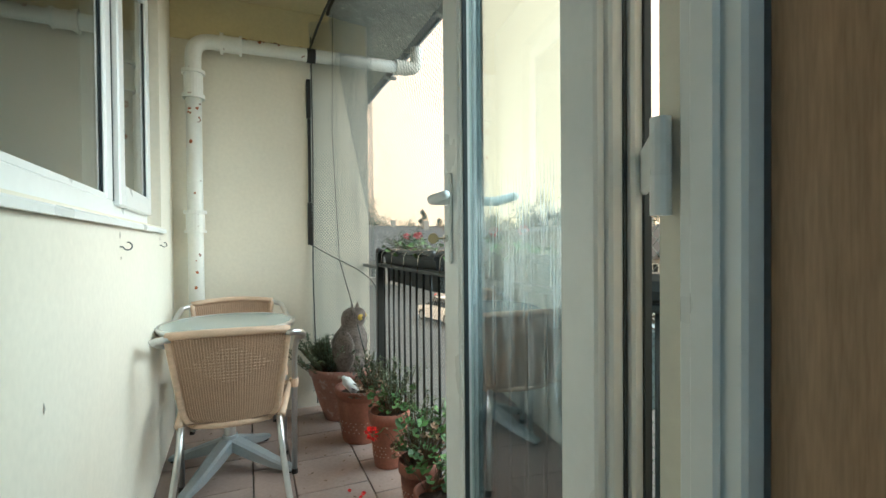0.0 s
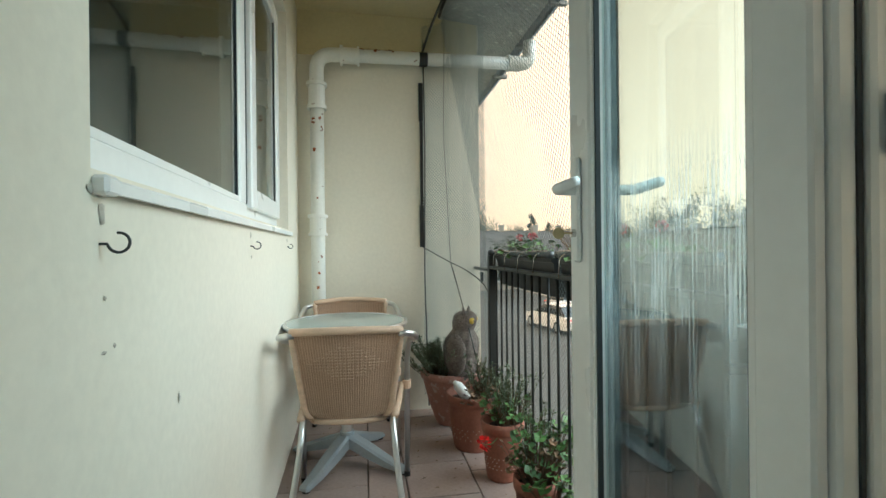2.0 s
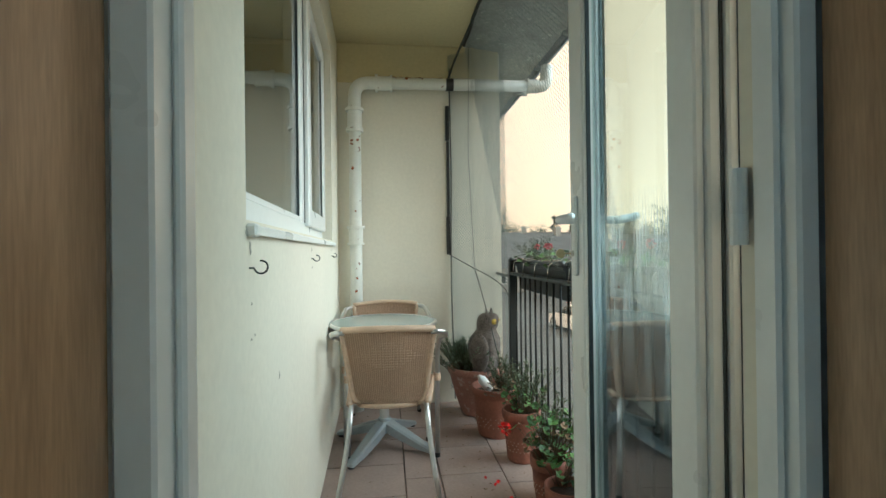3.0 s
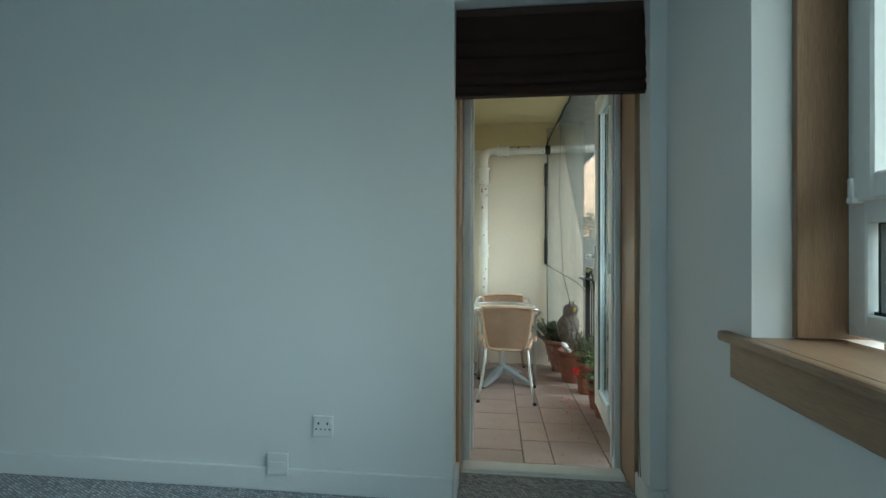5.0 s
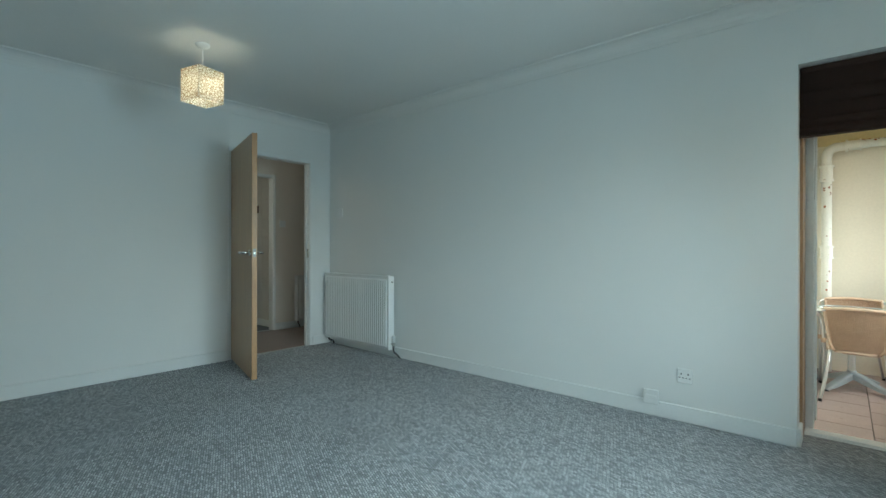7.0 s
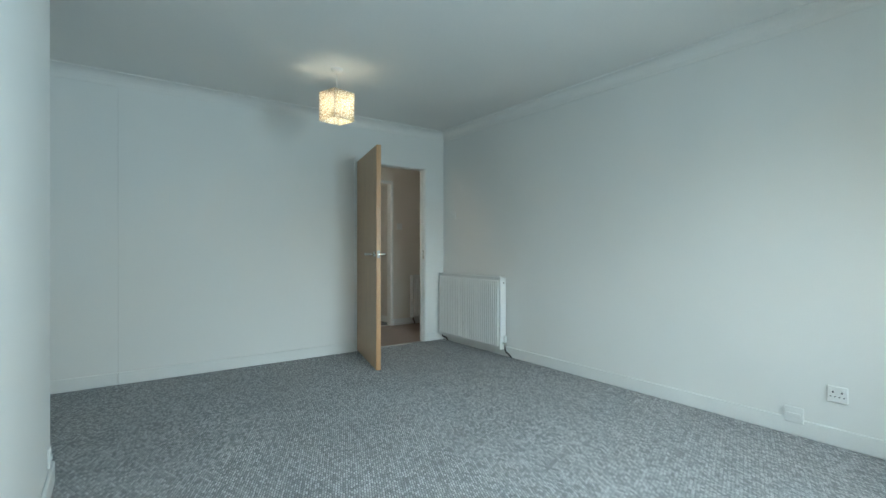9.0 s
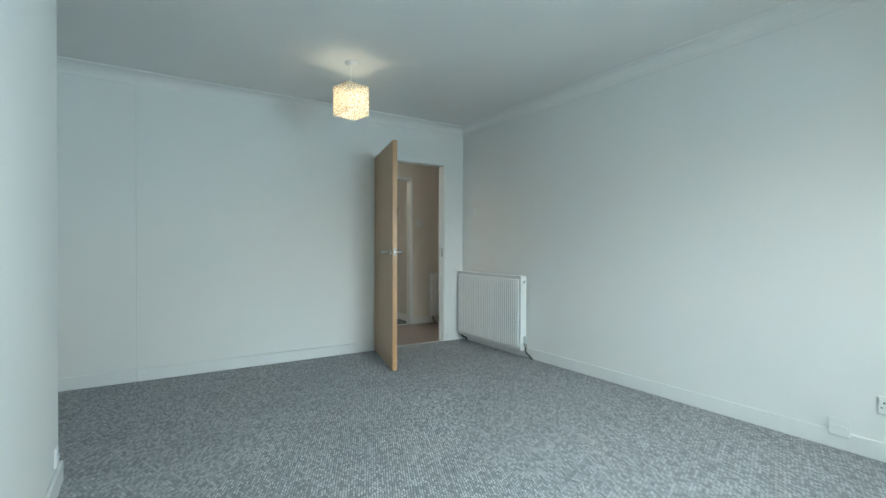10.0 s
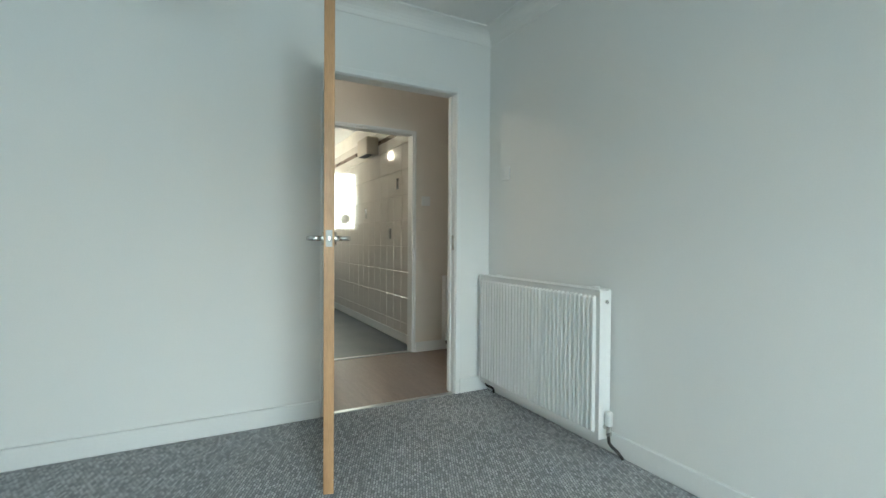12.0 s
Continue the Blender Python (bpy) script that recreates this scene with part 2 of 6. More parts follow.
LAMINATE = wood_material("grey_oak_laminate", (0.28, 0.225, 0.195), (0.20, 0.16, 0.14), "x", 0.4)
CARPET = carpet_material()
TILE = material("terracotta_tile", (0.36, 0.282, 0.248), 0.55, vary=0.16, scale=7, grain=60, bump=0.15, depth=0.002, random_tint=0.1, wear=0.04, wear_colour=(0.2, 0.13, 0.1))
GROUT = material("dark_grout", (0.16, 0.13, 0.11), 0.9, vary=0.2, scale=8, bump=0.2)
TERRA = material("terracotta_pot", (0.29, 0.115, 0.075), 0.7, vary=0.25, scale=9, grain=70, bump=0.2, depth=0.003, wear=0.0, wear_colour=(0.5, 0.36, 0.28))
TERRAP = material("pale_terracotta_pot", (0.38, 0.19, 0.15), 0.7, vary=0.25, scale=7, grain=70, bump=0.2, depth=0.003, wear=0.14, wear_colour=(0.50, 0.38, 0.31))
SOIL = material("potting_soil", (0.05, 0.035, 0.025), 0.95, vary=0.4, scale=25, grain=120, bump=0.6, depth=0.01)
ALU = material("brushed_aluminium", (0.66, 0.67, 0.67), 0.32, metal=1.0, vary=0.08, scale=9, grain=120, bump=0.03, depth=0.001)
ALUD = material("dull_cast_aluminium", (0.42, 0.47, 0.50), 0.45, metal=0.6, vary=0.12, scale=9, grain=120, bump=0.06, depth=0.001)
PIPEGREY = material("dull_copper_pipe", (0.055, 0.05, 0.048), 0.45, metal=0.5, vary=0.2, scale=20, bump=0.05)
LOCKPLATE = material("dull_lock_steel", (0.40, 0.39, 0.37), 0.5, metal=0.7, vary=0.12, scale=60, bump=0.03)
STEEL = material("satin_steel", (0.62, 0.61, 0.58), 0.25, metal=1.0, vary=0.05, scale=20, bump=0.02, depth=0.0005)
WICKER = wicker_material()
WICKER2 = material("cane_strand", (0.58, 0.415, 0.29), 0.5, vary=0.2, scale=30, grain=230, bump=0.5, depth=0.003, stretch=(1, 1, 2.2))
CANE = material("wrapped_cane", (0.60, 0.44, 0.31), 0.5, vary=0.25, scale=14, grain=200, bump=0.4, depth=0.002, stretch=(1, 1, 4))
PIPE = material("painted_iron_pipe", (0.79, 0.80, 0.75), 0.45, vary=0.06, scale=8, grain=60, bump=0.12, depth=0.002, wear=0.03, wear_colour=(0.21, 0.09, 0.05))
BLACKP = material("black_plastic", (0.02, 0.021, 0.022), 0.5, vary=0.3, scale=12, bump=0.1)
IRON = material("black_painted_iron", (0.022, 0.027, 0.028), 0.4, vary=0.3, scale=14, grain=90, bump=0.15, depth=0.001)
NETM = material("bird_netting_cord", (0.24, 0.28, 0.275), 0.7, vary=0.2, scale=8, bump=0)
BLIND = material("dark_brown_woven_blind", (0.050, 0.024, 0.016), 0.75, vary=0.3, scale=5, grain=30, bump=0.35, depth=0.002, stretch=(2, 2, 40))
GLASS = glass_material("window_glass", (0.90, 0.97, 0.97), mirror=0.9)
DOORGLASS = glass_material("streaked_door_glass", (0.84, 0.935, 0.94), streaks=True, mirror=0.8, least=0.15)
# opaque tabletop colour with the sky's reflection in the glass painted in
TABLEGLASS = material("sky_toned_table_glass", (0.40, 0.47, 0.45), 0.10, vary=0.05, scale=5, bump=0.02, spec=1.0)
GASKET = material("dark_gasket", (0.03, 0.04, 0.045), 0.5, vary=0.2, bump=0)

# ---- builders ----
# parts of many pieces too small to pick apart singly
MANY = {"grille_bars", "rust_spots", "painted_dots", "woven_motif", "stems", "stalks", "leaves", "foliage", "crown", "side_sheet", "lower_sheet", "end_sheet", "dry_bits", "fallen_petals", "hedge_leaves"}

def mesh_of(name, bm, mat, smooth=False):
    me = bpy.data.meshes.new(name)
    bmesh.ops.recalc_face_normals(bm, faces=bm.faces)
    bm.to_mesh(me)
    bm.free()
    me.materials.append(mat)
    if smooth:
        for p in me.polygons:
            p.use_smooth = True
    return me


def part(name, bm, mat, parent=None, label="", smooth=False, m=None):
    """One mesh object under a thing or part, in its parent's own frame."""
    ob = new(name, mesh_of(name, bm, mat, smooth))
    if parent is not None:
        ob.parent = parent
    if m is not None:
        ob.matrix_basis = m
    if label:
        ob["label"] = label
    if name in MANY:
        ob["kind"] = "stuff"
    return ob


def shared(name, me, parent, m):
    ob = new(name, me)
    ob.parent = parent
    ob.matrix_basis = m
    return ob


def thing(name, at, label, category, group="", rz=0.0):
    ob = new(name)
    ob.empty_display_size = 0.1
    ob.matrix_basis = pose(*at, 0, 0, rz)
    return tagged(ob, label, category, group)


def structure(name, bm, mat, label, category, smooth=False):
    return tagged(part(name, bm, mat, smooth=smooth), label, category, kind="structure")


def box(bm, a, b, bevel=0.0, seg=1, m=None):
    """A box between two corners, its edges bevelled."""
    a, b = Vector(a), Vector(b)
    size = b - a
    mat = Matrix.Translation((a + b) / 2) @ Matrix.Diagonal((abs(size.x), abs(size.y), abs(size.z), 1))
    if m is not None:
        mat = m @ mat
    r = bmesh.ops.create_cube(bm, size=1, matrix=mat)
    if bevel:
        edges = list({e for v in r["verts"] for e in v.link_edges})
        bmesh.ops.bevel(bm, geom=edges, offset=bevel, segments=seg, affect="EDGES", profile=0.6)
    return bm


def boxes(*corners, bevel=0.0):
    bm = bmesh.new()
    for a, b in corners:
        box(bm, a, b, bevel)
    return bm


def tube(bm, points, r, seg=10, cap=True):
    """A round bar along points; r is one radius or one per point."""
    pts = [Vector(p) for p in points]
    rs = r if isinstance(r, (list, tuple)) else [r] * len(pts)
    rings, side = [], None
    for i, p in enumerate(pts):
        d = (pts[min(i + 1, len(pts) - 1)] - pts[max(i - 1, 0)]).normalized()
        if side is None:
            side = d.orthogonal().normalized()
        side = (side - d * side.dot(d)).normalized()
        up = d.cross(side)
        rings.append([bm.verts.new(p + (side * math.cos(a) + up * math.sin(a)) * rs[i]) for a in (2 * math.pi * k / seg for k in range(seg))])
    for a, b in zip(rings, rings[1:]):
        for k in range(seg):
            bm.faces.new((a[k], a[(k + 1) % seg], b[(k + 1) % seg], b[k]))
    if cap:
        bm.faces.new(rings[0][::-1])
        bm.faces.new(rings[-1])
    return bm


def bend(points, radius=0.04, steps=5):
    """Round the corners of a polyline."""
    pts = [Vector(p) for p in points]
    out = [pts[0]]
    for a, b, c in zip(pts, pts[1:], pts[2:]):
        u, v = (a - b), (c - b)
        r = min(radius, u.length * 0.48, v.length * 0.48)
        p, q = b + u.normalized() * r, b + v.normalized() * r
        for k in range(steps + 1):
            t = k / steps
            out.append(p * (1 - t) ** 2 + b * 2 * t * (1 - t) + q * t * t)
    out.append(pts[-1])
    return out


def lathe(bm, profile, seg=32, centre=(0, 0, 0)):
    """Turn a profile of (radius, height) about the upright axis."""
    c = Vector(centre)
    rings = [[bm.verts.new(c + Vector((r * math.cos(a), r * math.sin(a), z))) for a in (2 * math.pi * k / seg for k in range(seg))] for r, z in profile]
    for a, b in zip(rings, rings[1:]):
        for k in range(seg):
            bm.faces.new((a[k], a[(k + 1) % seg], b[(k + 1) % seg], b[k]))
    return bm

# ---- the living room ----
XF, XW, YS, YR, ZC = -3.735, 1.335, -3.455, -3.84, 2.445      # far wall, window wall, south wall, recess, ceiling
XO0, XO1, ZO = 0.497, 1.272, 2.055                            # balcony doorway
DY0, DY1, DZ = -1.118, -0.259, 2.006                          # hall doorway
ZB = -0.235                                                   # balcony floor

structure("floor", boxes(((XF - 0.02, -4.0, -0.06), (XW + 0.02, 0.0, 0.0)), ((XO0 - 0.005, 0.0, -0.06), (XO1 + 0.005, 0.30, -0.001))), CARPET,
          "grey flecked loop-pile carpet over the whole room", "carpet")
structure("ceiling", boxes(((XF - 0.1, -4.0, ZC), (XW + 0.1, 0.05, ZC + 0.1))), CEIL, "plain white painted ceiling", "ceiling")
# the wall with the balcony doorway
structure("wall_north", boxes(((XF - 0.15, 0, -0.06), (XO0, 0.44, 2.62)), ((XO1, 0, -0.3), (1.65, 0.42, 2.62)), ((XO0, 0, ZO), (XO1, 0.44, 2.62))), WHITE,
          "white painted wall with the balcony doorway", "wall")
structure("wall_west", boxes(((XF - 0.10, -4.0, -0.06), (XF, DY0, 2.55)), ((XF - 0.10, DY1, -0.06), (XF, -0.002, 2.55)), ((XF - 0.10, DY0, DZ), (XF, DY1, 2.55))), WHITE,
          "white painted wall with the hall doorway", "wall")
structure("wall_panel", boxes(((XF, -3.18, 0.1), (XF + 0.006, -1.14, ZC - 0.002)), bevel=0.002), WHITE, "white boarded stretch of wall", "wall")
structure("wall_south", boxes(((-2.04, -4.1, -0.06), (1.7, YS, 2.55))), WHITE, "white painted projecting wall", "wall")
structure("wall_recess", boxes(((XF - 0.15, -4.1, -0.06), (-2.042, YR, 2.55))), WHITE, "white painted wall at the back of a recess", "wall")
WY0, WY1, WZ0, WZ1 = -2.75, -0.60, 0.775, 2.12
structure("wall_east", boxes(((XW, WY1, -0.06), (1.65, -0.002, 2.55)), ((XW, -4.1, -0.06), (1.65, WY0, 2.55)),
                             ((XW, WY0, -0.06), (1.65, WY1, WZ0)), ((XW, WY0, WZ1), (1.65, WY1, 2.55))), WHITE, "white painted wall with the window", "wall")

def skirting(name, a, b, proud):
    """A rounded board along a wall from a to b; proud: the side that it stands out to."""
    a, b, p = Vector(a), Vector(b), Vector(proud)
    lo = Vector((min(a.x, b.x), min(a.y, b.y), 0.0))
    hi = Vector((max(a.x, b.x), max(a.y, b.y), 0.098))
    q = p * 0.016
    lo += Vector((min(q.x, 0), min(q.y, 0), 0))
    hi += Vector((max(q.x, 0), max(q.y, 0), 0))
    return structure(name, boxes((lo, hi), bevel=0.004), GLOSSW, "white glossy skirting board", "skirting board")

skirting("baseboard_north", (XF + 0.017, 0, 0), (XO0, 0, 0), (0, -1, 0))
skirting("baseboard_reveal", (XO0, 0.001, 0), (XO0, 0.14, 0), (1, 0, 0))
skirting("baseboard_pier", (XO1, -0.001, 0), (XO1, 0.14, 0), (-1, 0, 0))
skirting("baseboard_corner", (XO1 - 0.015, -0.001, 0), (XW - 0.017, -0.001, 0), (0, -1, 0))
skirting("baseboard_east", (XW, YS, 0), (XW, -0.001, 0), (-1, 0, 0))
skirting("baseboard_west", (XF + 0.006, -3.18, 0), (XF + 0.006, DY0 - 0.045, 0), (1, 0, 0))
skirting("baseboard_west_end", (XF, YR, 0), (XF, -3.182, 0), (1, 0, 0))
skirting("baseboard_west_stub", (XF, DY1 + 0.024, 0), (XF, -0.001, 0), (1, 0, 0))
skirting("baseboard_south", (-2.04, YS, 0), (XW - 0.017, YS, 0), (0, 1, 0))
skirting("baseboard_recess", (XF + 0.017, YR, 0), (-2.06, YR, 0), (0, 1, 0))
skirting("baseboard_recess_side", (-2.04, YR, 0), (-2.04, YS + 0.016, 0), (-1, 0, 0))

def cornice(name, a, b, inward):
    """A concave cove between wall and ceiling."""
    a, b, n = Vector(a), Vector(b), Vector(inward)
    bm = bmesh.new()
    prof = [(0.0, -0.095), (0.006, -0.095), (0.008, -0.085)]
    prof += [(0.008 + 0.075 * (1 - math.cos(t)), -0.085 + 0.075 * math.sin(t)) for t in (math.pi / 2 * k / 6 for k in range(1, 7))]
    prof += [(0.093, -0.008), (0.095, 0.0), (0.0, 0.0)]
    rows = [[bm.verts.new(p + n * u + Vector((0, 0, ZC + w))) for u, w in prof] for p in (a, b)]
    for k in range(len(prof)):
        j = (k + 1) % len(prof)
        bm.faces.new((rows[0][k], rows[0][j], rows[1][j], rows[1][k]))
    bm.faces.new(rows[0])
    bm.faces.new(rows[1][::-1])
    return structure(name, bm, CEIL, "white plaster cove cornice", "cornice")

cornice("trim_cornice_north", (XF, 0, 0), (XW, 0, 0), (0, -1, 0))
cornice("trim_cornice_west", (XF, YR, 0), (XF, 0, 0), (1, 0, 0))
cornice("trim_cornice_east", (XW, YS, 0), (XW, 0, 0), (-1, 0, 0))
cornice("trim_cornice_south", (-2.04, YS, 0), (XW, YS, 0), (0, 1, 0))
cornice("trim_cornice_recess", (XF, YR, 0), (-2.04, YR, 0), (0, 1, 0))

# ---- the balcony shell ----
LW = pose(0.487, 0.44, 0, 0, 0, 1.55)        # the wall with the kitchen-side window, slightly out of square
BL = 2.94                                    # its length
YB = 3.375                                   # the end wall
V0, V1, VZ0, VZ1 = 0.458, 2.42, 0.985, 2.19   # the window opening along it
bm = bmesh.new()
ring_out = [bm.verts.new(LW @ Vector((x, v, z))) for x in (0, -0.28) for v, z in ((0, ZB - 0.1), (BL + 0.3, ZB - 0.1), (BL + 0.3, 2.6), (0, 2.6))]
ring_in = [bm.verts.new(LW @ Vector((x, v, z))) for x in (0, -0.28) for v, z in ((V0, VZ0), (V1, VZ0), (V1, VZ1), (V0, VZ1))]
for k in range(4):
    j = (k + 1) % 4
    for q in (0, 4):
        bm.faces.new((ring_out[q + k], ring_out[q + j], ring_in[q + j], ring_in[q + k]))
    for ring in (ring_out, ring_in):
        bm.faces.new((ring[k], ring[j], ring[4 + j], ring[4 + k]))
structure("wall_balcony_side", bm, CREAM, "cream painted rendered balcony wall with hooks", "wall")
structure("wall_balcony_end", boxes(((0.30, YB, -3.5), (1.64, YB + 0.28, 2.6))), CREAM, "cream painted rendered end wall of the balcony", "wall")
structure("wall_balcony_front", boxes(((XO0 - 0.1, 0.441, ZB - 0.1), (XO0 + 0.006, 0.46, 2.6)), ((1.238, 0.421, ZB - 0.1), (1.66, 0.452, 2.6)), ((XO0 + 0.007, 0.441, ZO + 0.01), (1.237, 0.46, 2.6))), CREAM,
          "cream rendered wall round the balcony doorway", "wall")
structure("ceiling_balcony", boxes(((0.30, 0.42, 2.47), (1.36, YB + 0.28, 2.6))), OCHRE, "ochre-cream balcony ceiling", "ceiling")
structure("floor_balcony", boxes(((0.35, 0.42, ZB - 0.2), (1.70, YB + 0.1, ZB - 0.012))), GROUT, "dark jointed balcony floor bed", "floor")

# ---- the hall and the kitchen beyond ----
KX, KY1, KZ, HX = -4.90, -0.036, 2.0, -3.835
structure("floor_hall", boxes(((KX - 0.10, -2.6, -0.06), (XF - 0.02, 1.3, -0.002))), LAMINATE, "grey-brown oak laminate hall floor", "floor")
structure("ceiling_hall", boxes(((KX - 0.2, -2.6, 2.445), (HX + 0.02, 1.4, 2.53))), CEIL, "white hall ceiling", "ceiling")
structure("wall_hall_west", boxes(((KX - 0.10, KY1, -0.06), (KX, 1.3, 2.45)), ((KX - 0.10, -2.6, -0.06), (KX, -0.80, 2.45)), ((KX - 0.10, -0.80, KZ), (KX, KY1, 2.45))), HALLP,
          "warm white painted hall wall", "wall")
structure("wall_hall_ends", boxes(((KX - 0.1, 1.3, -0.06), (XF - 0.1, 1.4, 2.45)), ((KX - 0.1, -2.7, -0.06), (XF - 0.1, -2.6, 2.45)), ((HX - 0.01, 0.2, -0.06), (HX + 0.1, 1.3, 2.45))), HALLP, "warm white painted hall end walls", "wall")
structure("floor_kitchen", boxes(((-8.5, -2.3, -0.06), (KX - 0.10, 0.05, -0.004))), material("slate_blue_vinyl", (0.065, 0.085, 0.10), 0.4, vary=0.15, scale=3, bump=0.05), "dark slate-blue kitchen floor", "floor")
structure("ceiling_kitchen", boxes(((-8.5, -2.3, 2.445), (KX - 0.10, 0.2, 2.53))), CEIL, "white kitchen ceiling", "ceiling")
structure("wall_kitchen_south", boxes(((-8.5, -2.4, -0.06), (KX - 0.1, -2.3, 2.45))), HALLP, "plain painted kitchen wall", "wall")
structure("wall_kitchen_window", boxes(((-8.5, -2.3, -0.06), (-8.3, 0.05, 1.17)), ((-8.5, -2.3, 2.13), (-8.3, 0.05, 2.45)), ((-8.5, -2.3, 1.17), (-8.3, -0.43, 2.13)), ((-8.5, -0.01, 1.17), (-8.3, 0.05, 2.13))), HALLP,
          "plain painted kitchen wall with the window", "wall")
wall_kitchen_tiled = structure("wall_kitchen_tiled", boxes(((-8.5, 0.05, -0.06), (KX - 0.10, 0.2, 2.45))), material("tile_grout", (0.75, 0.72, 0.68), 0.7, bump=0.05), "wall of large glossy white tiles", "wall")
structure("wall_balcony_band", boxes(((0.36, YB - 0.004, 2.175), (1.63, YB + 0.001, 2.468))), OCHRE, "ochre band at the top of the end wall", "wall")

# ---- things in the living room ----
def hall_door():
    """The oak door to the hall, standing open into the room."""
    door = thing("door_1", (XF + 0.022, DY0 + 0.006, 0.012), "oak veneer flush door standing wide open, steel levers", "door", rz=-14.3)
    L, T, H = 0.866, 0.040, 1.975
    part("leaf", boxes(((0.008, -T / 2, 0), (L - 0.008, T / 2, H)), bevel=0.0015), OAK, door)
    part("edge_lipping", boxes(((L - 0.008, -T / 2 - 0.0004, 0), (L, T / 2 + 0.0004, H)), bevel=0.0015), LIPPING, door, "orange-brown solid oak edge")
    part("hinge_lipping", boxes(((0, -T / 2 - 0.0004, 0), (0.008, T / 2 + 0.0004, H)), bevel=0.0015), LIPPING, door)
    lock = part("lock_faceplate", boxes(((L - 0.001, -0.0125, 0.982), (L + 0.002, 0.0125, 1.048)), bevel=0.001), LOCKPLATE, door, "satin steel lock plate")
    part("latch_bolt", boxes(((L + 0.001, -0.006, 1.005), (L + 0.010, 0.006, 1.025)), bevel=0.002), STEEL, lock)
    for s in (-1, 1):
        bm = bmesh.new()
        tube(bm, [(L - 0.055, s * T / 2, 1.015), (L - 0.055, s * (T / 2 + 0.009), 1.015)], 0.026, 20)
        rose_ = part("handle_rose", bm, STEEL, door, "round satin steel rose", smooth=False)
        bm = bmesh.new()
        tube(bm, bend([(L - 0.055, s * T / 2, 1.015), (L - 0.055, s * (T / 2 + 0.060), 1.015), (L - 0.185, s * (T / 2 + 0.060), 1.015)], 0.02), 0.0105, 12)
        part("lever", bm, STEEL, rose_, "satin steel bar lever", smooth=True)
    for z in (0.22, 0.98, 1.75):
        bm = bmesh.new()
        tube(bm, [(-0.008, T / 2, z), (-0.008, T / 2, z + 0.1)], 0.007, 10)
        box(bm, (-0.006, T / 2 - 0.004, z), (0.004, T / 2 + 0.002, z + 0.1))
        part("hinge", bm, STEEL, door, "dark steel butt hinge")
    return door

hall_door()

bm = bmesh.new()
for a, b in (((XF - 0.102, DY0 - 0.001, 0), (XF - 0.001, DY0 + 0.018, DZ + 0.001)), ((XF - 0.102, DY1 - 0.014, 0), (XF - 0.001, DY1 + 0.001, DZ + 0.001)),
             ((XF - 0.102, DY0 + 0.018, DZ - 0.018), (XF - 0.001, DY1 - 0.014, DZ + 0.001)),
             ((XF - 0.075, DY0 + 0.018, 0), (XF - 0.045, DY0 + 0.030, DZ - 0.018)), ((XF - 0.075, DY1 - 0.024, 0), (XF - 0.045, DY1 - 0.014, DZ - 0.018)),
             ((XF - 0.001, DY0 - 0.040, 0), (XF + 0.014, DY0 + 0.008, DZ + 0.024)), ((XF - 0.001, DY1 - 0.010, 0), (XF + 0.014, DY1 + 0.022, DZ + 0.024)),
             ((XF - 0.001, DY0 + 0.008, DZ - 0.014), (XF + 0.014, DY1 - 0.010, DZ + 0.024))):
    box(bm, a, b, 0.003)
structure("trim_hall_door_frame", bm, GLOSSW, "white gloss door lining and architrave", "door frame")
structure("trim_threshold_strip", boxes(((XF - 0.03, DY0 + 0.02, -0.002), (XF + 0.01, DY1 - 0.02, 0.006)), bevel=0.002), ALU, "aluminium carpet threshold strip", "threshold")
part("strike_plate", boxes(((XF - 0.040, DY1 - 0.0155, 0.96), (XF - 0.012, DY1 - 0.0135, 1.06))), STEEL, bpy.data.objects["trim_hall_door_frame"], "steel strike plate")


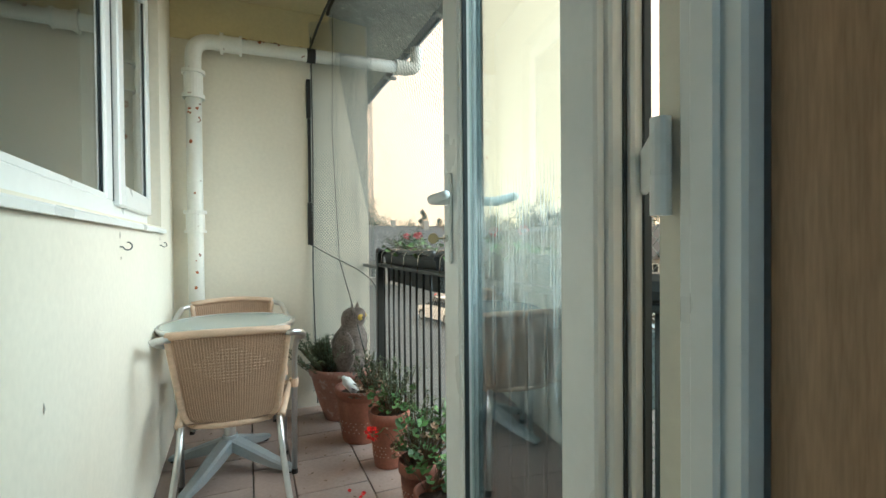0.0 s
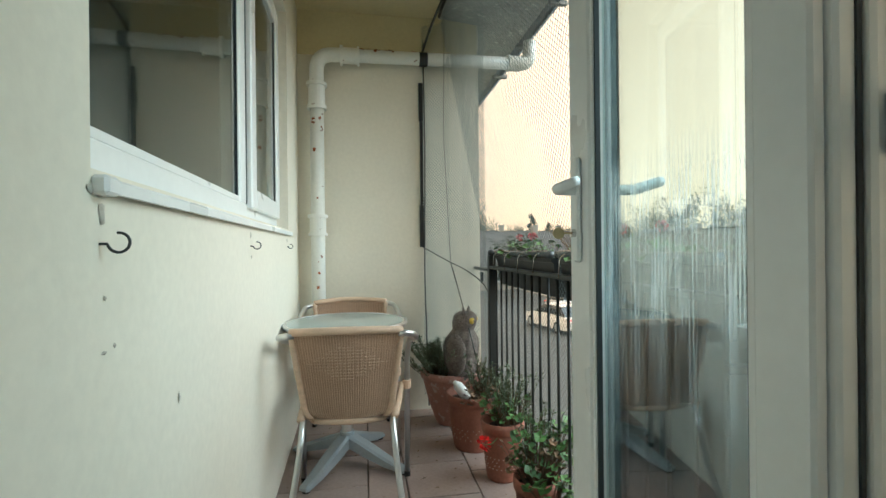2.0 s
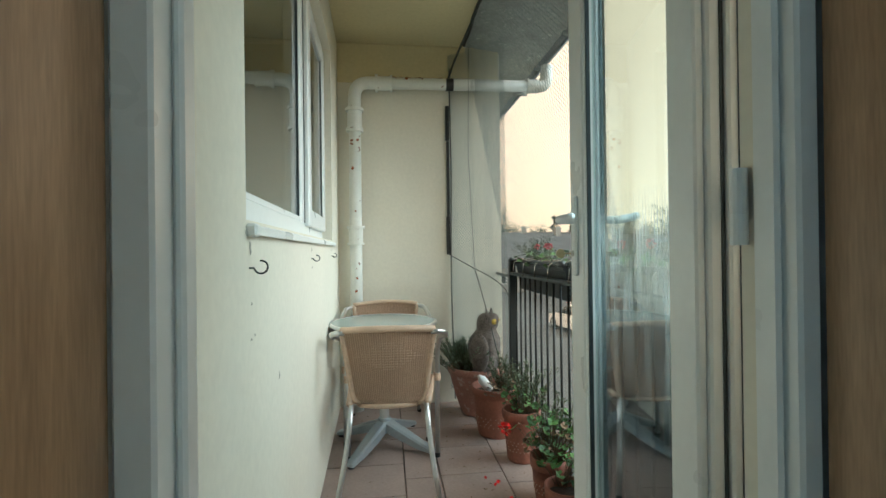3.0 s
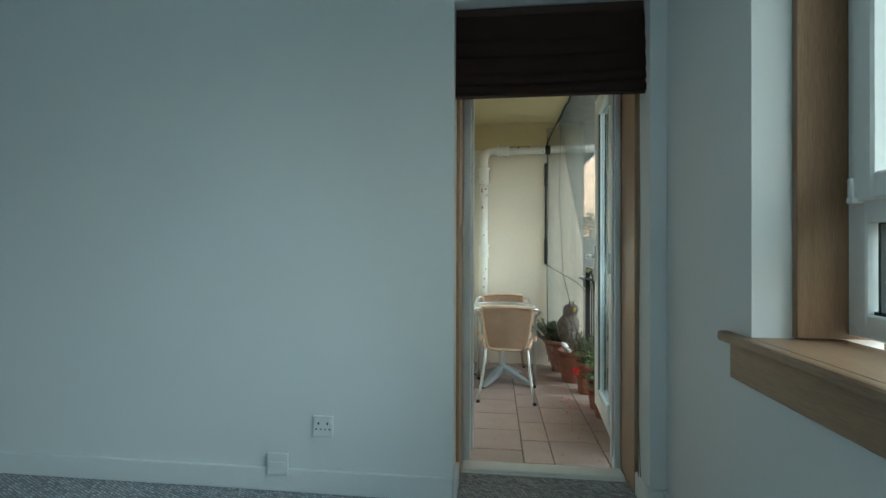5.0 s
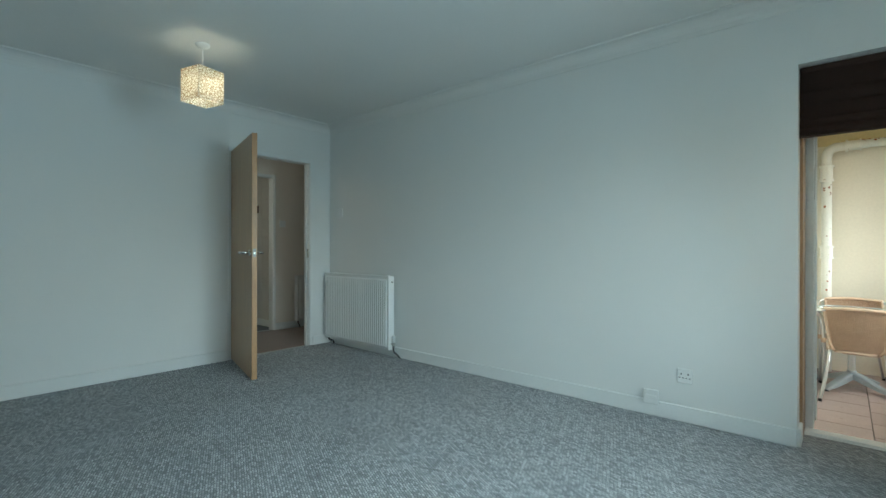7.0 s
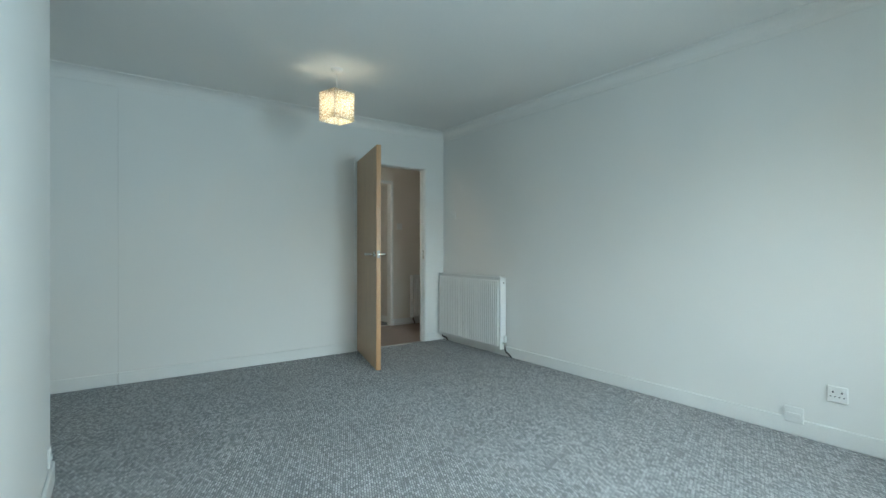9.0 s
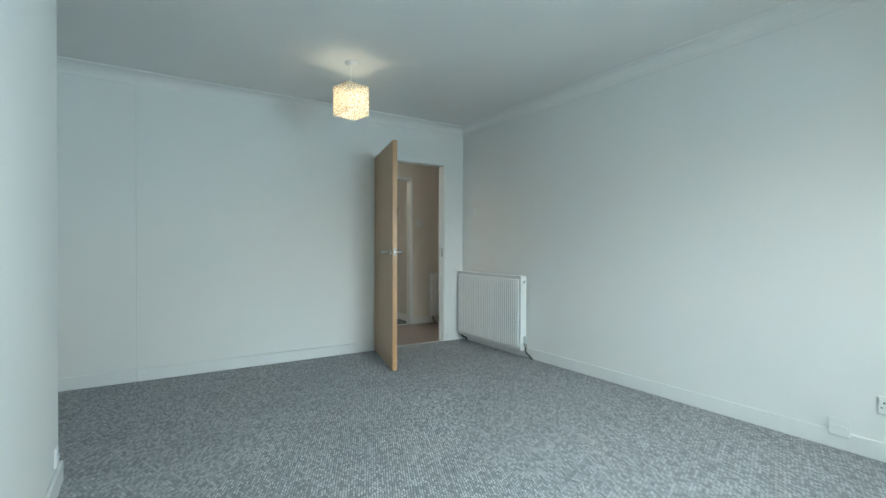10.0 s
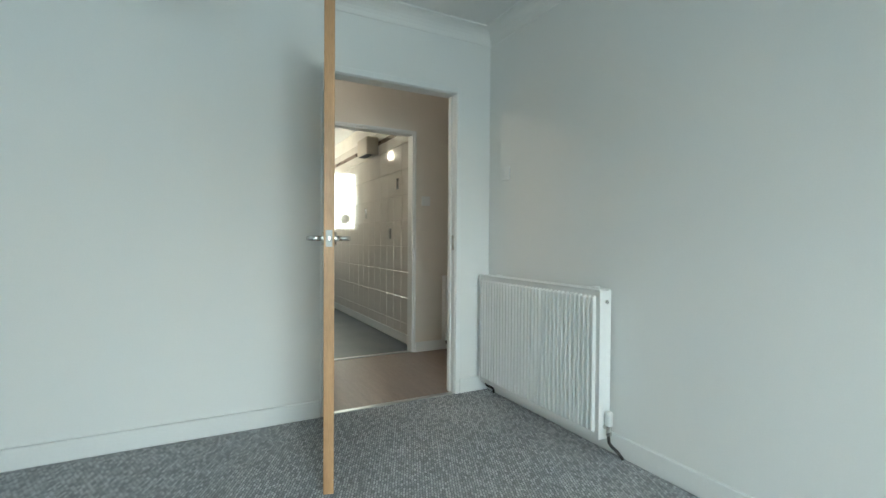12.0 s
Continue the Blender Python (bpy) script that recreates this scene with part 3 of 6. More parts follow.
def radiator(name, at, width, height, rz, label, ribs):
    """A double-panel convector radiator: its back on the local plane y = 0, its front towards -y."""
    rad = thing(name, at, label, "radiator", rz=rz)
    d0, d1 = -0.030, -0.095
    pitch = (width - 0.05) / ribs
    bm = bmesh.new()
    prof = [(0.0, 0.0)]
    for k in range(ribs):
        x = 0.025 + k * pitch
        prof += [(x + pitch * 0.16, 0), (x + pitch * 0.30, 1), (x + pitch * 0.70, 1), (x + pitch * 0.84, 0)]
    prof.append((width, 0))
    lo, hi = 0.035, height - 0.035
    rows = []
    for z, f in ((0.0, 0), (lo - 0.012, 0), (lo, 1), (hi, 1), (hi + 0.012, 0), (height, 0)):
        rows.append([bm.verts.new((x, d1 - 0.016 * r * f, z)) for x, r in prof])
    for a, b in zip(rows, rows[1:]):
        for k in range(len(prof) - 1):
            bm.faces.new((a[k], a[k + 1], b[k + 1], b[k]))
    box(bm, (0.002, d1 + 0.0005, 0.004), (width - 0.002, d1 + 0.012, height - 0.004))
    part("front_panel", bm, GLOSSW, rad, "white pressed steel ribbed panel")
    part("back_panel", boxes(((0.005, d0 - 0.012, 0.01), (width - 0.005, d0, height - 0.005)), bevel=0.003), GLOSSW, rad)
    for x in (0.0, width):
        part("side_cover", boxes(((x - 0.002, d1 - 0.008, 0.0), (x + 0.002, d0 + 0.002, height + 0.002)), bevel=0.0015), GLOSSW, rad)
    grille = part("top_grille", boxes(((0.0, d1 - 0.010, height), (width, d1 + 0.010, height + 0.008)), ((0.0, d0 - 0.012, height), (width, d0 + 0.002, height + 0.008)), bevel=0.002), GLOSSW, rad)
    n = int(width / 0.03)
    part("grille_bars", boxes(*(((0.01 + k * 0.03, d1 + 0.01, height + 0.001), (0.018 + k * 0.03, d0 - 0.012, height + 0.006)) for k in range(n))), GLOSSW, grille)
    for x in (0.08, width - 0.13):
        part("wall_bracket", boxes(((x, d0, height - 0.12), (x + 0.04, 0.0, height + 0.012)), bevel=0.003), GLOSSW, rad)
    bm = bmesh.new()
    tube(bm, [(width - 0.005, (d0 + d1) / 2, height - 0.05), (width + 0.010, (d0 + d1) / 2, height - 0.05)], 0.010, 6)
    tube(bm, [(width + 0.010, (d0 + d1) / 2, height - 0.05), (width + 0.014, (d0 + d1) / 2, height - 0.05)], 0.006, 8)
    part("air_vent_plug", bm, STEEL, rad, "chrome bleed plug")
    zv = 0.06
    bm = bmesh.new()
    tube(bm, [(width - 0.005, (d0 + d1) / 2, zv), (width + 0.035, (d0 + d1) / 2, zv)], 0.011, 10)
    tube(bm, [(width + 0.028, (d0 + d1) / 2, zv - 0.035), (width + 0.028, (d0 + d1) / 2, zv + 0.01)], 0.013, 10)
    valve = part("valve", bm, STEEL, rad, "chrome valve body")
    bm = bmesh.new()
    lathe(bm, [(0.001, 0.01), (0.016, 0.012), (0.018, 0.02), (0.018, 0.065), (0.015, 0.078), (0.001, 0.08)], 16, (width + 0.028, (d0 + d1) / 2, zv))
    part("valve_cap", bm, GLOSSW, valve, "white plastic valve cap", smooth=True)
    bm = bmesh.new()
    base = -at[2] + 0.004
    tube(bm, bend([(width + 0.028, (d0 + d1) / 2, zv - 0.03), (width + 0.028, (d0 + d1) / 2, zv - 0.075), (width + 0.06, d0 - 0.01, base + 0.03), (width + 0.085, -0.03, base)], 0.03), 0.0075, 10)
    part("feed_pipe", bm, PIPEGREY, rad, "dark copper-grey feed pipe", smooth=True)
    bm = bmesh.new()
    tube(bm, bend([(0.03, (d0 + d1) / 2, 0.01), (0.03, (d0 + d1) / 2, -0.03), (0.07, -0.03, base + 0.03), (0.08, -0.03, base)], 0.03), 0.0075, 10)
    part("return_pipe", bm, PIPEGREY, rad, smooth=True)
    return rad

radiator("radiator", (-3.695, -0.001, 0.078), 1.058, 0.708, 0, "white ribbed panel radiator on the wall by the door", 33)


def pendant_lamp():
    lamp = thing("pendant_lamp", (-2.60, -1.83, ZC), "square crackled cream pendant lamp, lit, on a thin cord", "lamp")
    bm = bmesh.new()
    lathe(bm, [(0.001, -0.03), (0.018, -0.028), (0.038, -0.018), (0.046, -0.004), (0.046, 0.0)], 24)
    part("ceiling_rose", bm, GLOSSW, lamp, "white plastic ceiling rose", smooth=True)
    bm = bmesh.new()
    tube(bm, [(0, 0, -0.02), (0, 0, -0.19)], 0.004, 8)
    part("cord", bm, GLOSSW, lamp, "white flex")
    bm = bmesh.new()
    lathe(bm, [(0.001, -0.16), (0.016, -0.165), (0.019, -0.19), (0.019, -0.235), (0.001, -0.236)], 16)
    part("bulb_holder", bm, GLOSSW, lamp)
    bm = bmesh.new()
    lathe(bm, [(0.013, -0.235), (0.016, -0.25), (0.030, -0.285), (0.030, -0.305), (0.018, -0.328), (0.001, -0.333)], 20)
    part("bulb", bm, glow_material("warm_bulb", (1.0, 0.84, 0.60), 10), lamp, "glowing warm bulb", smooth=True)
    shade_mat = bpy.data.materials.new("crackled_shade")
    shade_mat.use_nodes = True
    n, l = shade_mat.node_tree.nodes, shade_mat.node_tree.links
    n.clear()
    out, tr, di, mx, hole, mh, vo, rp, co = (n.new("ShaderNode" + k) for k in ("OutputMaterial", "BsdfTranslucent", "BsdfDiffuse", "MixShader", "BsdfTransparent", "MixShader", "TexVoronoi", "ValToRGB", "TexCoord"))
    vo.feature = "DISTANCE_TO_EDGE"
    vo.inputs["Scale"].default_value = 55
    l.new(co.outputs["Object"], vo.inputs["Vector"])
    rp.color_ramp.elements[0].position, rp.color_ramp.elements[0].color = 0.03, (0.52, 0.41, 0.27, 1)
    rp.color_ramp.elements[1].position, rp.color_ramp.elements[1].color = 0.14, (0.97, 0.94, 0.86, 1)
    l.new(vo.outputs["Distance"], rp.inputs["Fac"])
    l.new(rp.outputs["Color"], tr.inputs["Color"])
    l.new(rp.outputs["Color"], di.inputs["Color"])
    mx.inputs["Fac"].default_value, mh.inputs["Fac"].default_value = 0.45, 0.06
    l.new(tr.outputs[0], mx.inputs[1])
    l.new(di.outputs[0], mx.inputs[2])
    l.new(mx.outputs[0], mh.inputs[1])
    l.new(hole.outputs[0], mh.inputs[2])
    l.new(mh.outputs[0], out.inputs["Surface"])
    bm = bmesh.new()
    r, t, z0, z1 = 0.094, 0.0025, -0.396, -0.180
    for a, b in (((-r, -r, z0), (r, -r + t, z1)), ((-r, r - t, z0), (r, r, z1)), ((-r, -r + t, z0), (-r + t, r - t, z1)), ((r - t, -r + t, z0), (r, r - t, z1))):
        box(bm, a, b)
    part("shade", bm, shade_mat, lamp, "cream crackled cube shade", m=pose(0, 0, 0, 0, 0, 14))
    bm = bmesh.new()
    for a in (0, 90):
        box(bm, (-r, -0.003, -0.212), (r, 0.003, -0.208), m=pose(0, 0, 0, 0, 0, 14 + a))
    part("shade_carrier", bm, STEEL, lamp)
    return lamp

pendant_lamp()


def wall_plate(name, at, rz, label, category, w, h, kind):
    """A white plastic plate; its back on the local plane y = 0, its face towards -y."""
    ob = thing(name, at, label, category, rz=rz)
    plate = part("plate", boxes(((-w / 2, -0.011, -h / 2), (w / 2, 0, h / 2)), bevel=0.0025), GLOSSW, ob)
    if kind == "socket":
        for s in (-1, 1):
            part("rocker", boxes(((s * w * 0.36 - 0.006, -0.015, 0.012), (s * w * 0.36 + 0.006, -0.010, 0.032)), bevel=0.001), GLOSSW, plate)
            c = s * w * 0.22
            part("pin_holes", boxes(((c - 0.0035, -0.0116, 0.008), (c + 0.0035, -0.0108, 0.018)), ((c - 0.014, -0.0116, -0.014), (c - 0.006, -0.0108, -0.009)), ((c + 0.006, -0.0116, -0.014), (c + 0.014, -0.0108, -0.009))), GASKET, plate, "dark pin holes")
    if kind == "switch":
        part("rocker", boxes(((-0.007, -0.016, -0.013), (0.007, -0.010, 0.013)), bevel=0.002), GLOSSW, plate)
    if kind == "spur":
        part("cover", boxes(((-w / 2 + 0.012, -0.016, -h * 0.12), (w / 2 - 0.012, -0.010, h * 0.12)), bevel=0.001), GLOSSW, plate)
    return ob

wall_plate("power_socket", (-0.052, -0.0005, 0.283), 0, "white twin-slot power socket on the wall", "socket", 0.088, 0.088, "socket")
wall_plate("cable_outlet_box", (-0.245, -0.0165, 0.122), 0, "white square outlet box over the skirting", "outlet", 0.092, 0.09, "spur")
wall_plate("light_switch", (-3.54, -0.0005, 1.46), 0, "white square light switch near the door", "switch", 0.086, 0.086, "switch")
wall_plate("low_socket", (-1.93, YS + 0.0005, 0.16), 180, "small white outlet above the skirting", "outlet", 0.05, 0.086, "spur")


def roman_blind():
    blind = thing("roman_blind", (XO0 + 0.004, 0.052, 1.662), "dark brown woven roman blind, drawn up", "blind")
    w = XO1 - XO0 - 0.010
    part("headrail", boxes(((0, 0.005, 0.355), (w, 0.045, 0.388)), bevel=0.003), BLIND, blind)
    z = 0.36
    for k, (h, y) in enumerate(((0.105, 0.0), (0.075, -0.008), (0.075, -0.012), (0.045, -0.016), (0.045, -0.018))):
        bm = bmesh.new()
        n = 8
        rows = []
        for i in range(n + 1):
            t = i / n
            rows.append([bm.verts.new((x, y + 0.010 - 0.020 * math.sin(t * math.pi * 0.75), z - h * 1.12 * t)) for x in (0.0, w * 0.33, w * 0.66, w)])
        for a, b in zip(rows, rows[1:]):
            for q in range(3):
                bm.faces.new((a[q], a[q + 1], b[q + 1], b[q]))
        bmesh.ops.solidify(bm, geom=bm.faces[:], thickness=0.004)
        part("fold", bm, BLIND, blind, smooth=True)
        z -= h
    part("bottom_bar", boxes(((0, -0.02, 0.0), (w, -0.008, 0.022)), bevel=0.003), BLIND, blind)
    bm = bmesh.new()
    for dx in (0.0, 0.008):
        tube(bm, [(w - 0.018 + dx, 0.04, 0.35), (w - 0.014 + dx, 0.035, -0.6), (w - 0.02 + dx * 0.5, 0.038, -1.2), (w - 0.012 + dx, 0.03, -1.56)], 0.0018, 5)
    part("pull_cord", bm, material("blind_cord", (0.25, 0.22, 0.18), 0.8, bump=0), blind, "thin grey pull cord")
    return blind

roman_blind()

# ---- the balcony doorway: timber lining, plastic frame, open door ----
bm = bmesh.new()
for a, b in (((XO0, 0.14, 0), (XO0 + 0.014, 0.350, ZO)), ((XO1 - 0.018, 0.14, 0), (XO1, 0.350, ZO)), ((XO0 + 0.014, 0.14, ZO - 0.02), (XO1 - 0.018, 0.350, ZO))):
    box(bm, a, b, 0.002)
structure("trim_timber_lining", bm, TIMBER, "varnished brown timber door lining", "door lining")
PX0, PX1, PZ1 = 0.511, 1.254, 2.035
bm = bmesh.new()
for a, b in (((PX0, 0.350, 0.0), (PX0 + 0.040, 0.42, PZ1)), ((PX1 - 0.028, 0.352, 0.0), (PX1, 0.42, PZ1)), ((PX0 + 0.040, 0.350, PZ1 - 0.045), (PX1 - 0.028, 0.42, PZ1)),
             ((PX0 + 0.040, 0.388, 0.05), (PX0 + 0.052, 0.42, PZ1 - 0.045)), ((PX1 - 0.037, 0.372, 0.05), (PX1 - 0.028, 0.402, PZ1 - 0.045))):
    box(bm, a, b, 0.004)
structure("door_frame_2", bm, UPVC, "white plastic frame of the balcony door", "door frame")
bm = bmesh.new()
box(bm, (PX0 + 0.001, 0.262, -0.05), (PX1 - 0.001, 0.352, 0.013), 0.004)
box(bm, (PX0 + 0.002, 0.248, -0.05), (PX1 - 0.002, 0.268, 0.003), 0.003)
box(bm, (PX0 + 0.002, 0.353, -0.09), (PX1 - 0.002, 0.43, -0.03), 0.003)
structure("trim_door_sill", bm, UPVC, "white plastic door sill", "sill")
structure("step_balcony", boxes(((XO0 + 0.007, 0.431, ZB - 0.02), (1.244, 0.47, -0.06))), CREAM, "rendered step below the sill", "step")


def balcony_door():
    W, T, z0, z1 = 0.645, 0.07, 0.052, 1.995
    door = thing("door_2", (1.262, 0.558, z0), "white plastic glazed door, open, with water-streaked glass", "door", rz=85.6)
    H = z1 - z0
    s = 0.098
    # local x along the leaf, its room face on y = 0, thickness to -y
    part("hinge_stile", boxes(((0.022, -0.018, 0), (s, 0, H)), ((0.012, -0.044, 0), (s, -0.017, H)), ((0, -T, 0), (s, -0.043, H)), bevel=0.004), UPVC, door)
    for nm, a, b in (("lock_stile", (W - s, -T, 0), (W, 0, H)), ("bottom_rail", (s, -T, 0), (W - s, 0, s)), ("top_rail", (s, -T, H - s), (W - s, 0, H))):
        part(nm, boxes((a, b), bevel=0.005), UPVC, door)
    part("overlap_lip", boxes(((W - 0.002, -0.020, -0.014), (W + 0.014, -0.002, H + 0.014)), bevel=0.002), UPVC, door)
    part("edge_groove", boxes(((-0.005, -0.069, 0.01), (0.001, -0.058, H - 0.01)), ((0.009, -0.041, 0.01), (0.013, -0.036, H - 0.01)), ((W - 0.001, -0.052, 0.01), (W + 0.004, -0.036, H - 0.01))), GASKET, door, "dark gasket line")
    part("bead", boxes(((s, -0.018, s), (s + 0.014, -0.004, H - s)), ((W - s - 0.014, -0.018, s), (W - s, -0.004, H - s)), ((s + 0.014, -0.018, s), (W - s - 0.014, -0.004, s + 0.014)), ((s + 0.014, -0.018, H - s - 0.014), (W - s - 0.014, -0.004, H - s)), bevel=0.002), UPVC, door)
    part("gasket", boxes(((s + 0.014, -0.016, s + 0.014), (s + 0.018, -0.008, H - s - 0.014)), ((W - s - 0.020, -0.017, s + 0.014), (W - s - 0.0142, -0.007, H - s - 0.014)), ((W - s - 0.004, -0.066, s + 0.01), (W - s + 0.0005, -0.0365, H - s - 0.01))), GASKET, door, "dark rubber gasket")
    pane = part("pane", boxes(((s + 0.004, -0.036, s + 0.004), (W - s - 0.004, -0.030, H - s - 0.004))), DOORGLASS, door, "clear glass with dried water runs")
    pane.visible_shadow = False
    hz = 0.945
    for side, y0 in ((1, 0.0), (-1, -T)):
        bp = part("handle_plate", boxes(((W - 0.062, min(y0, y0 + side * 0.011), hz - 0.16), (W - 0.030, max(y0, y0 + side * 0.011), hz + 0.07)), bevel=0.005), UPVC, door, "white lock plate")
        bm = bmesh.new()
        xl = W - 0.046
        tube(bm, bend([(xl, y0, hz), (xl, y0 + side * 0.055, hz), (xl - 0.112, y0 + side * 0.052, hz + 0.003)], 0.02), [0.012] * 7 + [0.010], 12)
        part("lever", bm, UPVC, bp, "white lever handle", smooth=True)
    bm = bmesh.new()
    tube(bm, [(W - 0.046, 0.01, hz - 0.095), (W - 0.046, 0.020, hz - 0.095)], 0.009, 12)
    cyl = part("lock_cylinder", bm, STEEL, door, "brass-toned lock cylinder")
    bm = bmesh.new()
    tube(bm, [(W - 0.046, 0.018, hz - 0.095), (W - 0.046, 0.040, hz - 0.095)], 0.0022, 6)
    lathe(bm, [(0.001, -0.0015), (0.013, -0.0015), (0.013, 0.0015), (0.001, 0.0015)], 14, (0, 0, 0))
    for v in bm.verts[-56:]:
        v.co = Vector((W - 0.046 + v.co.z, 0.048 + v.co.x, hz - 0.095 + v.co.y))
    part("key", bm, material("key_brass", (0.45, 0.36, 0.2), 0.35, metal=1.0, bump=0), door, "key in the lock")
    for z in (0.16, 0.90, 1.72):
        bm = bmesh.new()
        box(bm, (0.0, -0.005, 0.0), (0.149, 0.005, 0.060), 0.003, m=pose(-0.004, -0.058, z, 0, 0, 143.7))
        tube(bm, [(-0.124, 0.030, z - 0.035), (-0.124, 0.030, z + 0.064)], 0.0105, 12)
        hinge = part("hinge", bm, UPVC, door, "white projecting flag hinge")
        bm = bmesh.new()
        tube(bm, [(0.07, 0.005, 0.03), (0.07, 0.0075, 0.03)], 0.007, 10)
        bm.transform(pose(-0.004, -0.058, z, 0, 0, 143.7))
        part("screw_cap", bm, STEEL, hinge)
    return door

balcony_door()

# ---- the living-room window ----
def room_window():
    win = tagged(new("window_1"), "white plastic casement window in a timber lining", "window", kind="structure")
    win.location = (1.55, 0, 0)
    y0, y1, z0, z1 = WY0 + 0.03, WY1 - 0.022, WZ0 + 0.042, WZ1 - 0.02
    f = 0.058
    zt = 1.13
    part("outer_frame", boxes(((0, y0, z0), (0.07, y0 + f, z1)), ((0, y1 - f, z0), (0.07, y1, z1)), ((0, y0 + f, z0), (0.07, y1 - f, z0 + f)), ((0, y0 + f, z1 - f), (0.07, y1 - f, z1)),
                              ((0, y0 + f, zt - 0.035), (0.07, y1 - f, zt + 0.035)), ((0, -1.72, z0 + f), (0.07, -1.65, zt - 0.035)), ((0, -1.72, zt + 0.035), (0.07, -1.65, z1 - f)), bevel=0.004), UPVC, win)
    for a, b in ((y0 + f, -1.72), (-1.65, y1 - f)):
        s = 0.062
        sash = part("opening_sash", boxes(((-0.022, a - 0.014, zt + 0.018), (0.04, a - 0.014 + s, z1 - f + 0.014)), ((-0.022, b + 0.014 - s, zt + 0.018), (0.04, b + 0.014, z1 - f + 0.014)),
                                          ((-0.022, a - 0.014 + s, zt + 0.018), (0.04, b + 0.014 - s, zt + 0.018 + s)), ((-0.022, a - 0.014 + s, z1 - f + 0.014 - s), (0.04, b + 0.014 - s, z1 - f + 0.014)), bevel=0.006), UPVC, win)
        for zz0, zz1 in ((zt + 0.07, z1 - f - 0.04), (z0 + f, zt - 0.035)):
            g = part("pane", boxes(((0.03, a, zz0), (0.036, b, zz1))), GLASS, win)
            g.visible_shadow = False
            part("gasket", boxes(((0.018, b - 0.05 if zz0 > zt else b - 0.02, zz0), (0.029, b - 0.043 if zz0 > zt else b - 0.012, zz1)), ((0.018, a, zz0), (0.029, b, zz0 + 0.008))), GASKET, win)
    part("sash_corner_cap", boxes(((-0.034, y1 - f - 0.002, zt + 0.012), (-0.004, y1 - f + 0.016, zt + 0.028)), ((-0.030, y1 - f + 0.004, zt + 0.026), (-0.006, y1 - f + 0.018, zt + 0.075)), bevel=0.003), UPVC, win)
    return win

room_window()
bm = bmesh.new()
for a, b in (((1.432, WY1 - 0.022, WZ0 + 0.03), (1.648, WY1 - 0.001, WZ1)), ((1.432, WY0 + 0.001, WZ0 + 0.03), (1.648, WY0 + 0.03, WZ1)), ((1.432, WY0 + 0.03, WZ1 - 0.02), (1.648, WY1 - 0.022, WZ1 - 0.001))):
    box(bm, a, b, 0.002)
structure("trim_window_lining", bm, TIMBERW, "varnished timber window lining", "window lining")
bm = bmesh.new()
box(bm, (XW - 0.035, WY0 - 0.1, WZ0 - 0.002), (XW - 0.001, WY1 + 0.115, WZ0 + 0.026), 0.008, 2)
box(bm, (XW - 0.005, WY0 + 0.001, WZ0 + 0.001), (1.555, WY1 - 0.001, WZ0 + 0.026), 0.001)
structure("window_sill_1", bm, TIMBERY, "varnished timber window sill with rounded nose", "window sill")
structure("trim_sill_apron", boxes(((XW - 0.018, WY0 - 0.06, WZ0 - 0.098), (XW - 0.001, WY1 + 0.075, WZ0 - 0.003)), bevel=0.003), TIMBERY, "timber apron under the window sill", "trim")

# loose cable end on the carpet by the doorway
cable = thing("cable_end", (1.10, -0.10, 0.0), "short loose brown cable lying on the carpet", "cable")
bm = bmesh.new()
tube(bm, bend([(-0.10, -0.08, 0.004), (-0.06, -0.02, 0.004), (-0.01, -0.05, 0.004), (0.05, -0.01, 0.004), (0.13, -0.04, 0.004)], 0.04), 0.003, 6)
part("flex", bm, TIMBER, cable, smooth=True)
bm = bmesh.new()
tube(bm, [(-0.115, -0.09, 0.005), (-0.095, -0.075, 0.005)], 0.006, 8)
part("plug_tip", bm, GASKET, cable)

# ---- the hall and kitchen ----
radiator("hall_radiator", (KX + 0.002, 0.235, 0.10), 0.62, 0.59, 90, "small white panel radiator in the hall", 18)
wall_plate("hall_switch", (KX + 0.0005, 0.073, 1.385), 90, "white light switch on the hall wall", "switch", 0.086, 0.086, "switch")
bm = bmesh.new()
for a, b in (((KX - 0.102, -0.80, 0), (KX + 0.002, -0.775, KZ)), ((KX - 0.102, KY1 - 0.025, 0), (KX + 0.002, KY1, KZ)), ((KX - 0.102, -0.775, KZ - 0.022), (KX + 0.002, KY1 - 0.025, KZ)),
             ((KX, -0.81, 0), (KX + 0.012, -0.79, KZ + 0.012)), ((KX, KY1 - 0.012, 0), (KX + 0.012, KY1 + 0.010, KZ + 0.012)), ((KX, -0.79, KZ - 0.01), (KX + 0.012, KY1 - 0.012, KZ + 0.012))):
    box(bm, a, b, 0.003)
structure("trim_kitchen_door_frame", bm, GLOSSW, "white gloss kitchen door frame", "door frame")
structure("trim_kitchen_threshold", boxes(((KX - 0.07, -0.775, -0.003), (KX - 0.03, KY1 - 0.025, 0.005)), bevel=0.002), ALU, "aluminium threshold strip", "threshold")
structure("baseboard_hall", boxes(((KX, KY1 + 0.011, 0), (KX + 0.014, 1.3, 0.09)), bevel=0.003), GLOSSW, "white hall skirting board", "skirting board")
structure("baseboard_kitchen", boxes(((-8.3, 0.036, 0), (KX - 0.11, 0.05, 0.09)), bevel=0.003), GLOSSW, "white kitchen skirting board", "skirting board")


